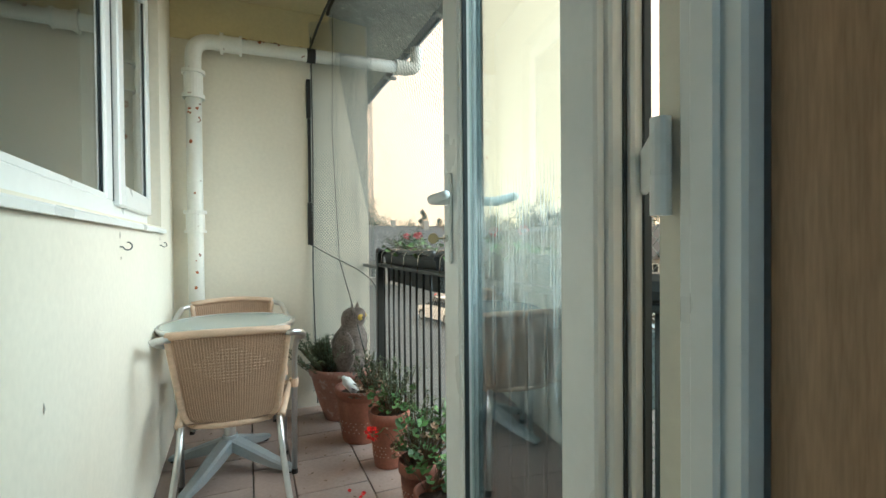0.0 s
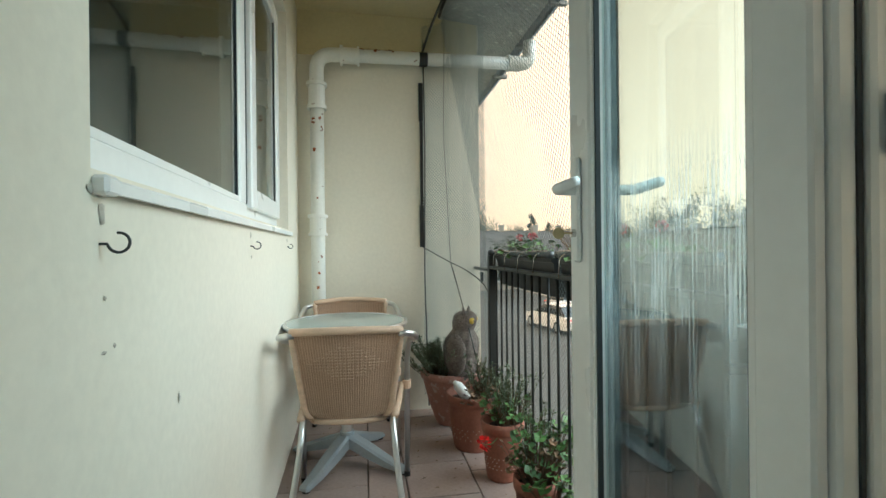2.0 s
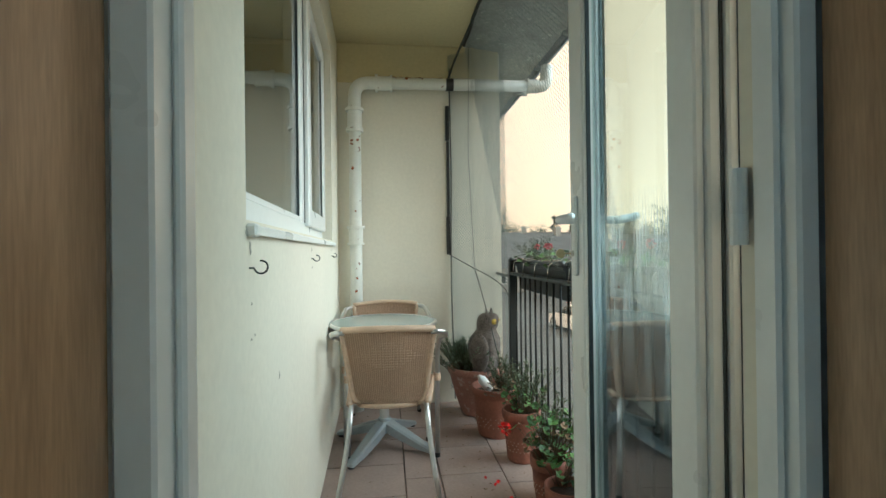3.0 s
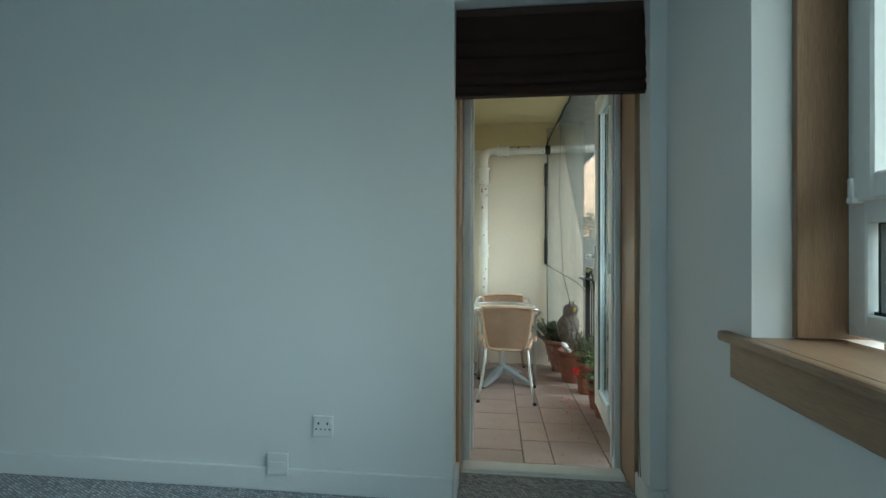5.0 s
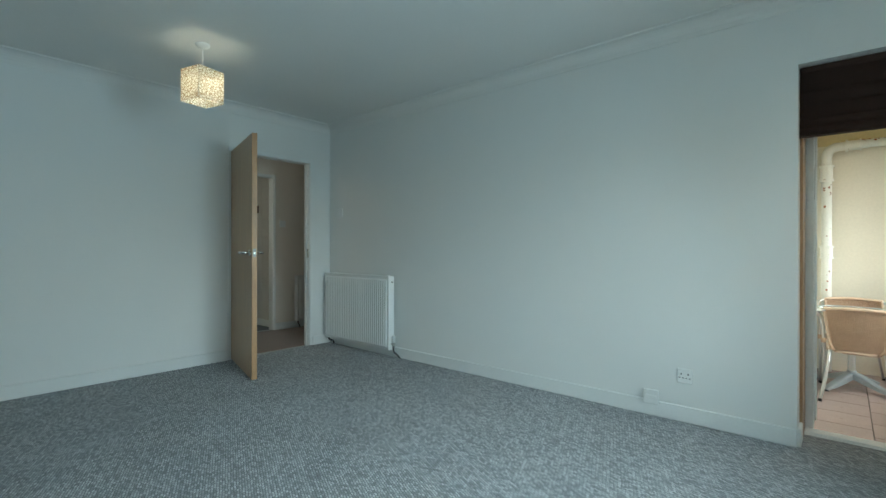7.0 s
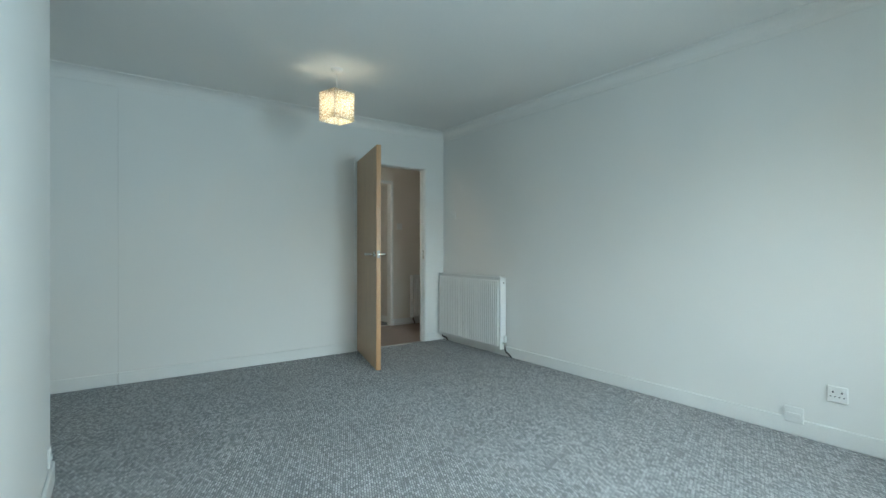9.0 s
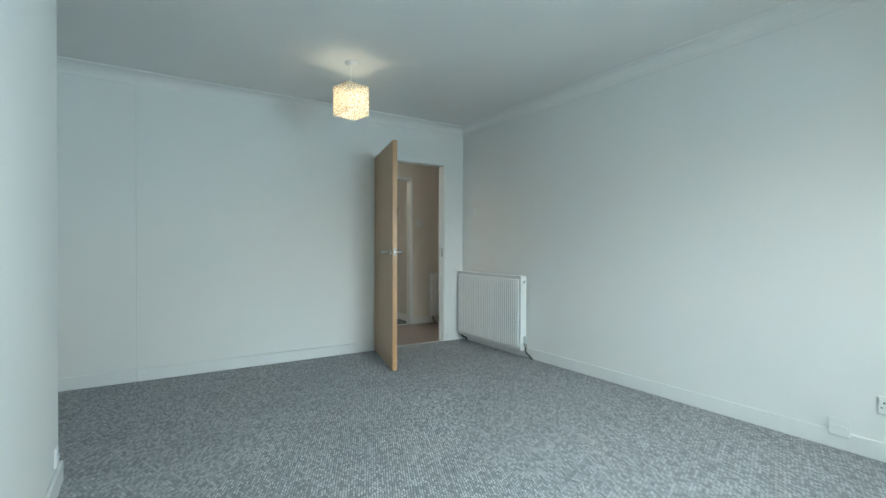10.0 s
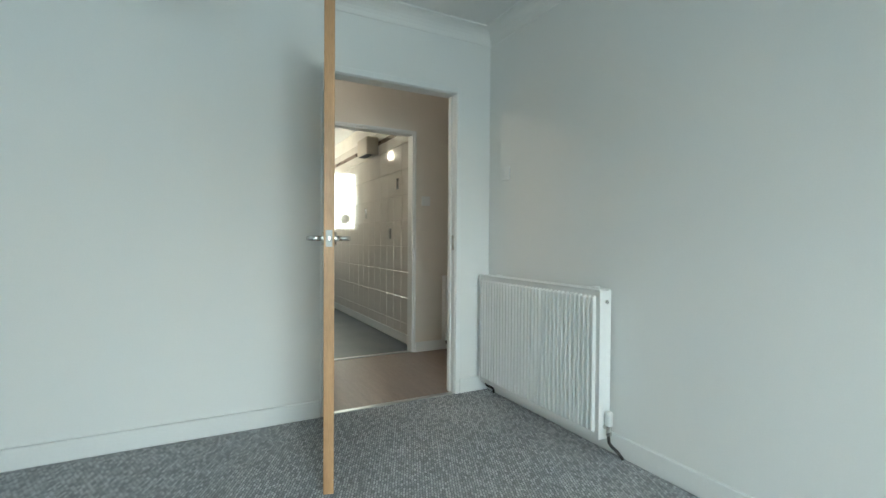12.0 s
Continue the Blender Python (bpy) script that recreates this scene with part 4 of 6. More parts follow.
def kitchen_window():
    win = tagged(new("window_2"), "white plastic kitchen window with a round vent", "window", kind="structure")
    win.location = (-8.42, 0.05, 0)
    part("window_frame", boxes(((0, -0.48, 1.17), (0.06, -0.44, 2.13)), ((0, -0.10, 1.17), (0.06, -0.06, 2.13)), ((0, -0.44, 1.17), (0.06, -0.10, 1.21)), ((0, -0.44, 2.09), (0.06, -0.10, 2.13)), bevel=0.004), UPVC, win)
    g = part("pane", boxes(((0.02, -0.44, 1.21), (0.026, -0.10, 2.09))), GLASS, win)
    g.visible_shadow = False
    bm = bmesh.new()
    tube(bm, [(0.012, -0.29, 1.36), (0.055, -0.29, 1.36)], 0.085, 28)
    part("vent", bm, material("grey_vent_plastic", (0.35, 0.33, 0.3), 0.6, bump=0), win, "round grey extractor vent")
    return win

kitchen_window()

klamp = thing("kitchen_pendant", (-7.25, -0.55, 2.445), "bare lit bulb on a short ceiling pendant", "lamp")
bm = bmesh.new()
lathe(bm, [(0.001, -0.03), (0.02, -0.028), (0.045, -0.01), (0.05, 0)], 20)
tube(bm, [(0, 0, -0.02), (0, 0, -0.14)], 0.004, 6)
part("rose_and_cord", bm, GLOSSW, klamp)
bm = bmesh.new()
lathe(bm, [(0.014, -0.14), (0.02, -0.16), (0.036, -0.21), (0.034, -0.235), (0.018, -0.26), (0.001, -0.265)], 18)
part("bulb", bm, glow_material("kitchen_bulb", (1.0, 0.82, 0.58), 28), klamp, "glowing warm bulb", smooth=True)

heater = thing("wall_heater", (-6.25, 0.049, 2.0), "beige box fan heater high on the tiles", "heater")
bm = boxes(((-0.17, -0.15, 0.0), (0.17, -0.002, 0.20)), bevel=0.012)
part("case", bm, material("beige_plastic", (0.52, 0.47, 0.38), 0.5, vary=0.05, bump=0.02), heater)
part("outlet_slot", boxes(((-0.14, -0.14, -0.004), (0.14, -0.06, 0.001))), GASKET, heater)
part("border_strip", boxes(((-8.3, 0.040, 2.10), (KX - 0.11, 0.0425, 2.15))), material("brown_border_tile", (0.14, 0.08, 0.05), 0.3, vary=0.6, scale=14, bump=0.02), wall_kitchen_tiled, "brown patterned border strip")

unit = thing("kitchen_unit", (-7.6, -0.75, 0.0), "dark blue-grey kitchen base unit with worktop", "cabinet")
part("body", boxes(((-0.6, -0.3, 0.1), (0.6, 0.2, 0.86)), bevel=0.003), material("slate_unit_paint", (0.08, 0.11, 0.14), 0.4, bump=0.02), unit)
part("plinth", boxes(((-0.58, -0.28, 0.0), (0.58, 0.15, 0.1))), GASKET, unit)
part("worktop", boxes(((-0.62, -0.32, 0.86), (0.62, 0.22, 0.90)), bevel=0.004), material("dark_worktop", (0.05, 0.05, 0.055), 0.35, bump=0.02), unit)

# an added warm lamp, hidden behind the wall, that brightens the hall
hlamp = thing("added_hall_pendant", (-4.40, -1.75, 2.445), "unseen lit bulb added to brighten the hall, on a short pendant", "lamp")
bm = bmesh.new()
lathe(bm, [(0.001, -0.03), (0.02, -0.028), (0.045, -0.01), (0.05, 0)], 20)
tube(bm, [(0, 0, -0.02), (0, 0, -0.14)], 0.004, 6)
part("rose_and_cord", bm, GLOSSW, hlamp)
bm = bmesh.new()
lathe(bm, [(0.014, -0.14), (0.02, -0.16), (0.036, -0.21), (0.034, -0.235), (0.018, -0.26), (0.001, -0.265)], 18)
part("bulb", bm, glow_material("added_hall_bulb", (1.0, 0.82, 0.66), 36), hlamp, "glowing warm bulb", smooth=True)

# ---- things on the balcony ----
def downpipe():
    """Iron waste pipe: up the end wall, round a bend and out to the gutter."""
    ob = thing("downpipe", (0.54, 3.285, ZB), "white painted iron downpipe with rust spots", "pipe")
    r, zt, xe = 0.044, 2.378, 1.40
    bm = bmesh.new()
    tube(bm, [(0, 0, 0), (0, 0, zt - 0.28)], r, 20)
    part("upright_pipe", bm, PIPE, ob, smooth=True)
    bm = bmesh.new()
    tube(bm, bend([(0, 0, zt - 0.28), (0, 0, zt), (0.22, 0, zt + 0.002)], 0.12, 8), r * 1.03, 20)
    part("bend", bm, PIPE, ob, smooth=True)
    bm = bmesh.new()
    tube(bm, [(0.2, 0, zt + 0.002), (xe, 0, zt + 0.012)], r * 0.96, 20)
    part("branch", bm, PIPE, ob, smooth=True)
    bm = bmesh.new()
    tube(bm, bend([(xe - 0.08, 0, zt + 0.012), (xe + 0.04, 0, zt + 0.014), (xe + 0.05, 0, zt + 0.17)], 0.09, 8), r * 1.03, 20)
    part("outlet_bend", bm, PIPE, ob, smooth=True)
    for p, q, k in (((0, 0, 1.21), (0, 0, 1.32), 1.18), ((0, 0, 1.315), (0, 0, 1.335), 1.46), ((0, 0, 1.20), (0, 0, 1.215), 1.40), ((0, 0, zt - 0.34), (0, 0, zt - 0.20), 1.2), ((0, 0, zt - 0.21), (0, 0, zt - 0.19), 1.48),
                    ((0, 0, zt - 0.36), (0, 0, zt - 0.335), 1.42), ((0.16, 0, zt), (0.27, 0, zt), 1.16), ((0.15, 0, zt), (0.17, 0, zt), 1.46), ((0.26, 0, zt), (0.275, 0, zt), 1.38), ((xe - 0.10, 0, zt + 0.012), (xe - 0.02, 0, zt + 0.013), 1.18), ((xe - 0.115, 0, zt + 0.012), (xe - 0.10, 0, zt + 0.012), 1.3)):
        bm = bmesh.new()
        tube(bm, [p, q], r * k, 20)
        part("collar", bm, PIPE, ob)
    bm = bmesh.new()
    tube(bm, [(0.67, 0, zt + 0.004), (0.725, 0, zt + 0.005)], r * 1.05, 20)
    part("tape_band", bm, BLACKP, ob, "black tape band")
    rng = random.Random(3)
    rust = material("rust_spot", (0.34, 0.12, 0.05), 0.9, vary=0.4, scale=60, bump=0.3)
    bm = bmesh.new()
    for k in range(70):
        if rng.random() < 0.75:
            x = rng.choice([rng.uniform(0.2, 0.66), rng.uniform(0.2, 0.45), rng.uniform(0.9, 1.35)])
            a = rng.uniform(-2.6, -0.4)
            c = Vector((x, r * math.cos(a) * 1.0, zt + 0.006 + r * math.sin(a) * -0.96))
            c.y = -abs(c.y) * 0.96
            nn = Vector((0, c.y, c.z - zt - 0.006)).normalized()
        else:
            z = rng.choice([rng.uniform(zt - 0.5, zt - 0.25), rng.uniform(0.7, zt - 0.4)])
            a = rng.uniform(-2.4, -0.7)
            c = Vector((r * math.cos(a), r * math.sin(a), z))
            nn = Vector((c.x, c.y, 0)).normalized()
        s = rng.uniform(0.004, 0.012) * (1.6 if rng.random() < 0.2 else 1)
        u = nn.orthogonal().normalized()
        w = nn.cross(u)
        base = Vector((c.x, c.y, c.z))
        ring = [bm.verts.new(base + nn * 0.0012 + (u * math.cos(t) * s * rng.uniform(0.7, 1.3) + w * math.sin(t) * s * rng.uniform(0.6, 1.2))) for t in (2 * math.pi * i / 7 for i in range(7))]
        tip = bm.verts.new(base + nn * 0.0022)
        for i in range(7):
            bm.faces.new((ring[i], ring[(i + 1) % 7], tip))
    part("rust_spots", bm, rust, ob, "brown rust spots")
    return ob

downpipe()


def side_window():
    """The plastic window in the balcony's side wall, in that wall's own frame."""
    win = tagged(new("window_3"), "white plastic window: wide fixed pane and narrow casement", "window", kind="structure")
    win.matrix_basis = LW
    f, d0, d1 = 0.06, -0.135, -0.06
    za, zb = VZ0 + 0.01, VZ1
    vm0, vm1 = 1.60, 1.70
    part("outer_frame", boxes(((d0, V0, za), (d1, V0 + f, zb)), ((d0, V1 - f, za), (d1, V1, zb)), ((d0, V0 + f, za), (d1, V1 - f, za + f)), ((d0, V0 + f, zb - f), (d1, V1 - f, zb)), ((d0, vm0, za + f), (d1, vm1, zb - f)), bevel=0.004), UPVC, win)
    part("fixed_bead", boxes(((d1 - 0.012, V0 + f, za + f), (d1 - 0.003, V0 + f + 0.02, zb - f)), ((d1 - 0.012, vm0 - 0.02, za + f), (d1 - 0.003, vm0, zb - f)), ((d1 - 0.012, V0 + f + 0.02, za + f), (d1 - 0.003, vm0 - 0.02, za + f + 0.02)), bevel=0.002), UPVC, win)
    a, b, s = vm1 - 0.016, V1 - f + 0.016, 0.085
    part("casement", boxes(((d1 - 0.03, a, za + f - 0.016), (d1 + 0.024, a + s, zb - f + 0.016)), ((d1 - 0.03, b - s, za + f - 0.016), (d1 + 0.024, b, zb - f + 0.016)), ((d1 - 0.03, a + s, za + f - 0.016), (d1 + 0.024, b - s, za + f - 0.016 + s)), ((d1 - 0.03, a + s, zb - f + 0.016 - s), (d1 + 0.024, b - s, zb - f + 0.016)), bevel=0.006), UPVC, win)
    for p, q in (((-0.079, V0 + f, za + f), (-0.073, vm0, zb - f)), ((-0.056, a + s, za + f + 0.04), (-0.050, b - s, zb - f - 0.04))):
        g = part("pane", boxes((p, q)), GLASS, win)
        g.visible_shadow = False
    part("gasket", boxes(((-0.0725, vm0 - 0.026, za + f + 0.02), (-0.068, vm0 - 0.02, zb - f)), ((d1 - 0.001, vm1 - 0.022, za + f), (d1 + 0.003, vm1 - 0.017, zb - f)), ((-0.0495, a + s, za + f + 0.04), (-0.046, a + s + 0.006, zb - f - 0.04)), ((-0.0495, b - s - 0.006, za + f + 0.04), (-0.046, b - s, zb - f - 0.04))), GASKET, win, "dark rubber gasket")
    bm = bmesh.new()
    prof = [(-0.07, 0.0), (-0.07, 0.022), (0.012, 0.008), (0.018, 0.003), (0.018, -0.014), (0.010, -0.014), (0.010, -0.004)]
    rows = [[bm.verts.new((x, v, VZ0 - 0.018 + z)) for x, z in prof] for v in (V0 + 0.015, V1 + 0.06)]
    for k in range(len(prof)):
        j = (k + 1) % len(prof)
        bm.faces.new((rows[0][k], rows[0][j], rows[1][j], rows[1][k]))
    bm.faces.new(rows[0])
    bm.faces.new(rows[1][::-1])
    part("window_sill", bm, UPVC, win, "projecting white plastic sill")
    part("sill_end_cap", boxes(((-0.002, V0 - 0.002, VZ0 - 0.036), (0.022, V0 + 0.035, VZ0 - 0.008)), bevel=0.005), UPVC, win)
    return win

side_window()
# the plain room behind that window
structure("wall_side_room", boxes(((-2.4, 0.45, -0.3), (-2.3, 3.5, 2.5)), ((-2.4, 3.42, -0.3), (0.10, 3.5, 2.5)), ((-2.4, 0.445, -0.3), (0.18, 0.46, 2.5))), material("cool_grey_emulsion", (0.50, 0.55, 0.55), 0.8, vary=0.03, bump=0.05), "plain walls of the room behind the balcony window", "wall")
structure("floor_side_room", boxes(((-2.4, 0.45, -0.12), (0.13, 3.5, -0.02))), CARPET, "grey carpet of the next room", "floor")
structure("ceiling_side_room", boxes(((-2.4, 0.45, 2.46), (0.13, 3.5, 2.56))), CEIL, "white ceiling of the next room", "ceiling")

# hooks, plugs and marks on the side wall
def wall_hook(v, z, size, m_rot=0):
    hook = thing("wall_hook", (0, 0, 0), "dark screw-in wire hook in the wall", "hook", "hooks on the balcony wall")
    hook.matrix_basis = LW @ pose(0.0, v, z, 0, 0, 0)
    bm = bmesh.new()
    r = 0.014 * size
    pts = [(-0.004, 0, 0), (0.010 * size, 0, 0)]
    pts += [(0.010 * size + r + r * math.cos(a), 0.003 * k / 12, 0.002 + r * math.sin(a)) for k, a in ((k, radians(200 + 260 * k / 12)) for k in range(13))]
    tube(bm, pts, 0.0021, 8)
    part("wire", bm, IRON, hook, smooth=True)
    return hook

for v, z, s in ((0.478, 0.882, 1.0), (1.453, 0.887, 0.9), (2.36, 0.891, 0.8)):
    wall_hook(v, z, s)
marks = thing("wall_marks", (0, 0, 0), "filled plug holes and scuffs on the render", "wall marks")
marks.matrix_basis = LW
rng = random.Random(5)
scuff = material("scuff_grey", (0.50, 0.47, 0.40), 0.9, vary=0.3, scale=40, bump=0.3)
for v, z, w, h in ((0.457, 0.957, 0.010, 0.008), (0.482, 0.932, 0.009, 0.010), (0.484, 0.918, 0.007, 0.010), (0.488, 0.805, 0.004, 0.004), (0.514, 0.733, 0.005, 0.004), (0.485, 0.728, 0.008, 0.003), (0.768, 0.577, 0.003, 0.013), (1.45, 0.925, 0.006, 0.014), (2.35, 0.925, 0.006, 0.014), (1.46, 0.85, 0.004, 0.006)):
    bm = bmesh.new()
    ring = [bm.verts.new((0.0015, v + w * math.cos(t) * rng.uniform(0.7, 1.2), z + h * math.sin(t) * rng.uniform(0.7, 1.2))) for t in (2 * math.pi * k / 9 for k in range(9))]
    c = bm.verts.new((0.004, v, z))
    for k in range(9):
        bm.faces.new((ring[k], ring[(k + 1) % 9], c))
    part("mark", bm, scuff, marks)


def wicker_panel(pts_fn, nu, nv, mat, wu, wv, thick):
    """A woven sheet over pts_fn(u, v), with its weave laid in metres."""
    bm = bmesh.new()
    uvl = bm.loops.layers.uv.new("UVMap")
    grid = [[bm.verts.new(pts_fn(i / nu, j / nv)) for i in range(nu + 1)] for j in range(nv + 1)]
    for j in range(nv):
        for i in range(nu):
            f = bm.faces.new((grid[j][i], grid[j][i + 1], grid[j + 1][i + 1], grid[j + 1][i]))
            for lp, (a, b) in zip(f.loops, ((i, j), (i + 1, j), (i + 1, j + 1), (i, j + 1))):
                lp[uvl].uv = (a / nu * wu, b / nv * wv)
    bmesh.ops.solidify(bm, geom=bm.faces[:], thickness=thick)
    return bm


def bistro_chair(at, rz, scale=1.0):
    """Aluminium tube armchair with woven seat and back; it faces its local +y."""
    ch = thing("bistro_chair", at, "aluminium tube bistro armchair with honey wicker seat and back", "chair", "chairs at the bistro table", rz)
    ch.scale = (scale,) * 3
    def back(u, v):
        x = (u - 0.5) * 2
        half = 0.166 + 0.050 * v - 0.030 * max(0, 1 - v / 0.14) ** 2
        z = 0.42 + 0.36 * v + 0.012 * (1 - x * x) * v
        y = -0.155 - 0.075 * v + 0.055 * x * x * (0.5 + 0.5 * v)
        return (x * half, y, z)
    part("backrest", wicker_panel(back, 18, 14, WICKER, 0.40, 0.36, 0.012), WICKER, ch, "woven honey wicker back", smooth=True)
    for k in range(40):
        u = (k + 0.5) / 40
        bm = bmesh.new()
        tube(bm, [Vector(back(u, v)) + Vector((0, 0.0022, 0)) for v in (q / 10 for q in range(11))], 0.0034, 5, cap=False)
        part("cane", bm, WICKER2, ch)
    bm = bmesh.new()
    rng = random.Random(11)
    for r in range(11):
        w = 0.03 + 0.13 * (1 - abs(r - 5) / 5.5)
        for s in (-1, 1):
            v = 0.66 + (r - 5) * 0.034
            n = max(2, int(w / 0.016))
            for k in range(n):
                u = 0.5 + s * (k + 0.5) * 0.016 / 0.40
                p, q = Vector(back(u - 0.014, v)), Vector(back(u + 0.014, v + 0.006))
                off = Vector((0, -0.0085, 0))
                tube(bm, [p + off, (p + q) / 2 + off * 1.35, q + off], 0.0026, 4)
    part("woven_motif", bm, CANE, ch, "raised diamond weave")
    bm = bmesh.new()
    tube(bm, [Vector(back(u, 1.0)) + Vector((0, 0, 0.004)) for u in (k / 16 for k in range(17))], 0.0155, 12)
    part("top_rail_wrap", bm, CANE, ch, "cane-wrapped top rail", smooth=True)
    bm = bmesh.new()
    tube(bm, [Vector(back(u, 0.0)) for u in (k / 12 for k in range(13))], 0.012, 10)
    part("lower_rail_wrap", bm, CANE, ch, smooth=True)
    for u in (0.0, 1.0):
        bm = bmesh.new()
        tube(bm, [Vector(back(u, v)) for v in (k / 14 for k in range(15))], 0.0125, 10)
        part("side_wrap", bm, CANE, ch, smooth=True)
    def seat(u, v):
        x = (u - 0.5) * 2
        return (x * (0.185 + 0.04 * v), -0.155 + 0.40 * v, 0.435 - 0.018 * (1 - x * x) * math.sin(v * math.pi) + 0.008 * v)
    part("seat", wicker_panel(seat, 14, 14, WICKER, 0.42, 0.40, 0.014), WICKER, ch, "woven honey wicker seat", smooth=True)
    bm = bmesh.new()
    tube(bm, [seat(0, 0), seat(0, 0.5), seat(0, 1), seat(0.5, 1.02), seat(1, 1), seat(1, 0.5), seat(1, 0)], 0.015, 10)
    part("seat_wrap", bm, CANE, ch, smooth=True)
    for s in (-1, 1):
        bm = bmesh.new()
        tube(bm, bend([(s * 0.175, -0.155, 0.43), (s * 0.195, -0.20, 0.22), (s * 0.232, -0.275, 0.012)], 0.2), 0.0125, 12)
        leg = part("rear_leg", bm, ALU, ch, smooth=True)
        bm = bmesh.new()
        tube(bm, [(s * 0.231, -0.273, 0.024), (s * 0.2335, -0.278, 0.0)], 0.0145, 10)
        part("foot_cap", bm, BLACKP, leg)
        bm = bmesh.new()
        tube(bm, bend([(s * 0.205, -0.185, 0.775), (s * 0.265, -0.165, 0.765), (s * 0.285, 0.02, 0.715), (s * 0.262, 0.20, 0.675), (s * 0.250, 0.225, 0.60), (s * 0.245, 0.235, 0.012)], 0.07), 0.0135, 12)
        arm = part("arm_and_front_leg", bm, ALU, ch, smooth=True)
        bm = bmesh.new()
        tube(bm, [(s * 0.2455, 0.232, 0.43), (s * 0.2465, 0.231, 0.47)], 0.022, 12)
        part("leg_wrap", bm, CANE, arm)
        bm = bmesh.new()
        tube(bm, [(s * 0.245, 0.235, 0.024), (s * 0.245, 0.235, 0.0)], 0.0155, 10)
        part("foot_cap", bm, BLACKP, arm)
        bm = bmesh.new()
        tube(bm, [(s * 0.20, 0.22, 0.44), (s * 0.245, 0.232, 0.45)], 0.012, 8)
        part("seat_joint", bm, CANE, ch)
    return ch

bistro_chair((0.775, 2.235, ZB), -3)
bistro_chair((0.752, 2.915, ZB), 181)


def bistro_table(at):
    tb = thing("bistro_table", at, "round glass-topped bistro table on a cast aluminium star foot", "table", rz=12)
    R, H = 0.315, 0.735
    bm = bmesh.new()
    lathe(bm, [(0.001, H - 0.006), (R - 0.012, H - 0.006), (R - 0.012, H), (0.001, H)], 56)
    part("glass_top", bm, TABLEGLASS, tb, "opaque glass top, coloured pale for the sky it mirrors")
    bm = bmesh.new()
    lathe(bm, [(R - 0.016, H - 0.022), (R - 0.002, H - 0.024), (R + 0.004, H - 0.012), (R + 0.003, H + 0.001), (R - 0.006, H + 0.004), (R - 0.014, H + 0.001), (R - 0.016, H - 0.022)], 56)
    part("rim", bm, ALU, tb, "bright aluminium rim", smooth=True)
    bm = bmesh.new()
    lathe(bm, [(0.001, H - 0.03), (0.10, H - 0.03), (0.10, H - 0.008), (0.001, H - 0.008)], 24)
    for k in range(4):
        box(bm, (0.0, -0.012, H - 0.026), (R - 0.014, 0.012, H - 0.008), 0.002, m=pose(0, 0, 0, 0, 0, 45 + 90 * k))
    part("top_spider", bm, ALUD, tb)
    bm = bmesh.new()
    lathe(bm, [(0.028, 0.12), (0.028, H - 0.03)], 20)
    part("column", bm, ALU, tb, smooth=True)
    bm = bmesh.new()
    lathe(bm, [(0.001, 0.165), (0.036, 0.165), (0.044, 0.12), (0.05, 0.085), (0.001, 0.08)], 20)
    hub = part("hub", bm, ALUD, tb, smooth=False)
    for k in range(4):
        bm = bmesh.new()
        w0, w1 = 0.036, 0.026
        sec = [(0.02, w0, 0.155, 0.095), (0.12, 0.036, 0.118, 0.062), (0.24, 0.032, 0.068, 0.028), (0.335, w1, 0.034, 0.012), (0.345, w1 * 0.8, 0.026, 0.014)]
        rows = []
        for x, w, zt, zb in sec:
            rows.append([bm.verts.new(p) for p in ((x, -w, zb), (x, w, zb), (x, w, zt - 0.008), (x, w * 0.6, zt), (x, -w * 0.6, zt), (x, -w, zt - 0.008))])
        for a, b in zip(rows, rows[1:]):
            for i in range(6):
                bm.faces.new((a[i], a[(i + 1) % 6], b[(i + 1) % 6], b[i]))
        bm.faces.new(rows[0][::-1])
        bm.faces.new(rows[-1])
        ft = part("foot", bm, ALUD, tb, "dull blue-grey cast foot", m=pose(0, 0, 0, 0, 0, 45 + 90 * k))
        bm = bmesh.new()
        tube(bm, [(0.322, 0, 0.0), (0.322, 0, 0.016)], 0.018, 12)
        part("glide", bm, BLACKP, ft)
    return tb

bistro_table((0.738, 2.655, ZB))


# ---- plants ----
LEAF_R = leaf_material("rosemary_green", (0.15, 0.20, 0.125))
LEAF_G = leaf_material("geranium_green", (0.085, 0.18, 0.045), 0.5)
LEAF_D = leaf_material("dry_leaf", (0.16, 0.10, 0.05))
STEM = material("woody_stem", (0.12, 0.085, 0.05), 0.8, vary=0.3, scale=40, bump=0.3)
PETAL = leaf_material("red_petal", (0.75, 0.012, 0.012), 0.5)
PINK = leaf_material("pink_petal", (0.62, 0.03, 0.07), 0.5)


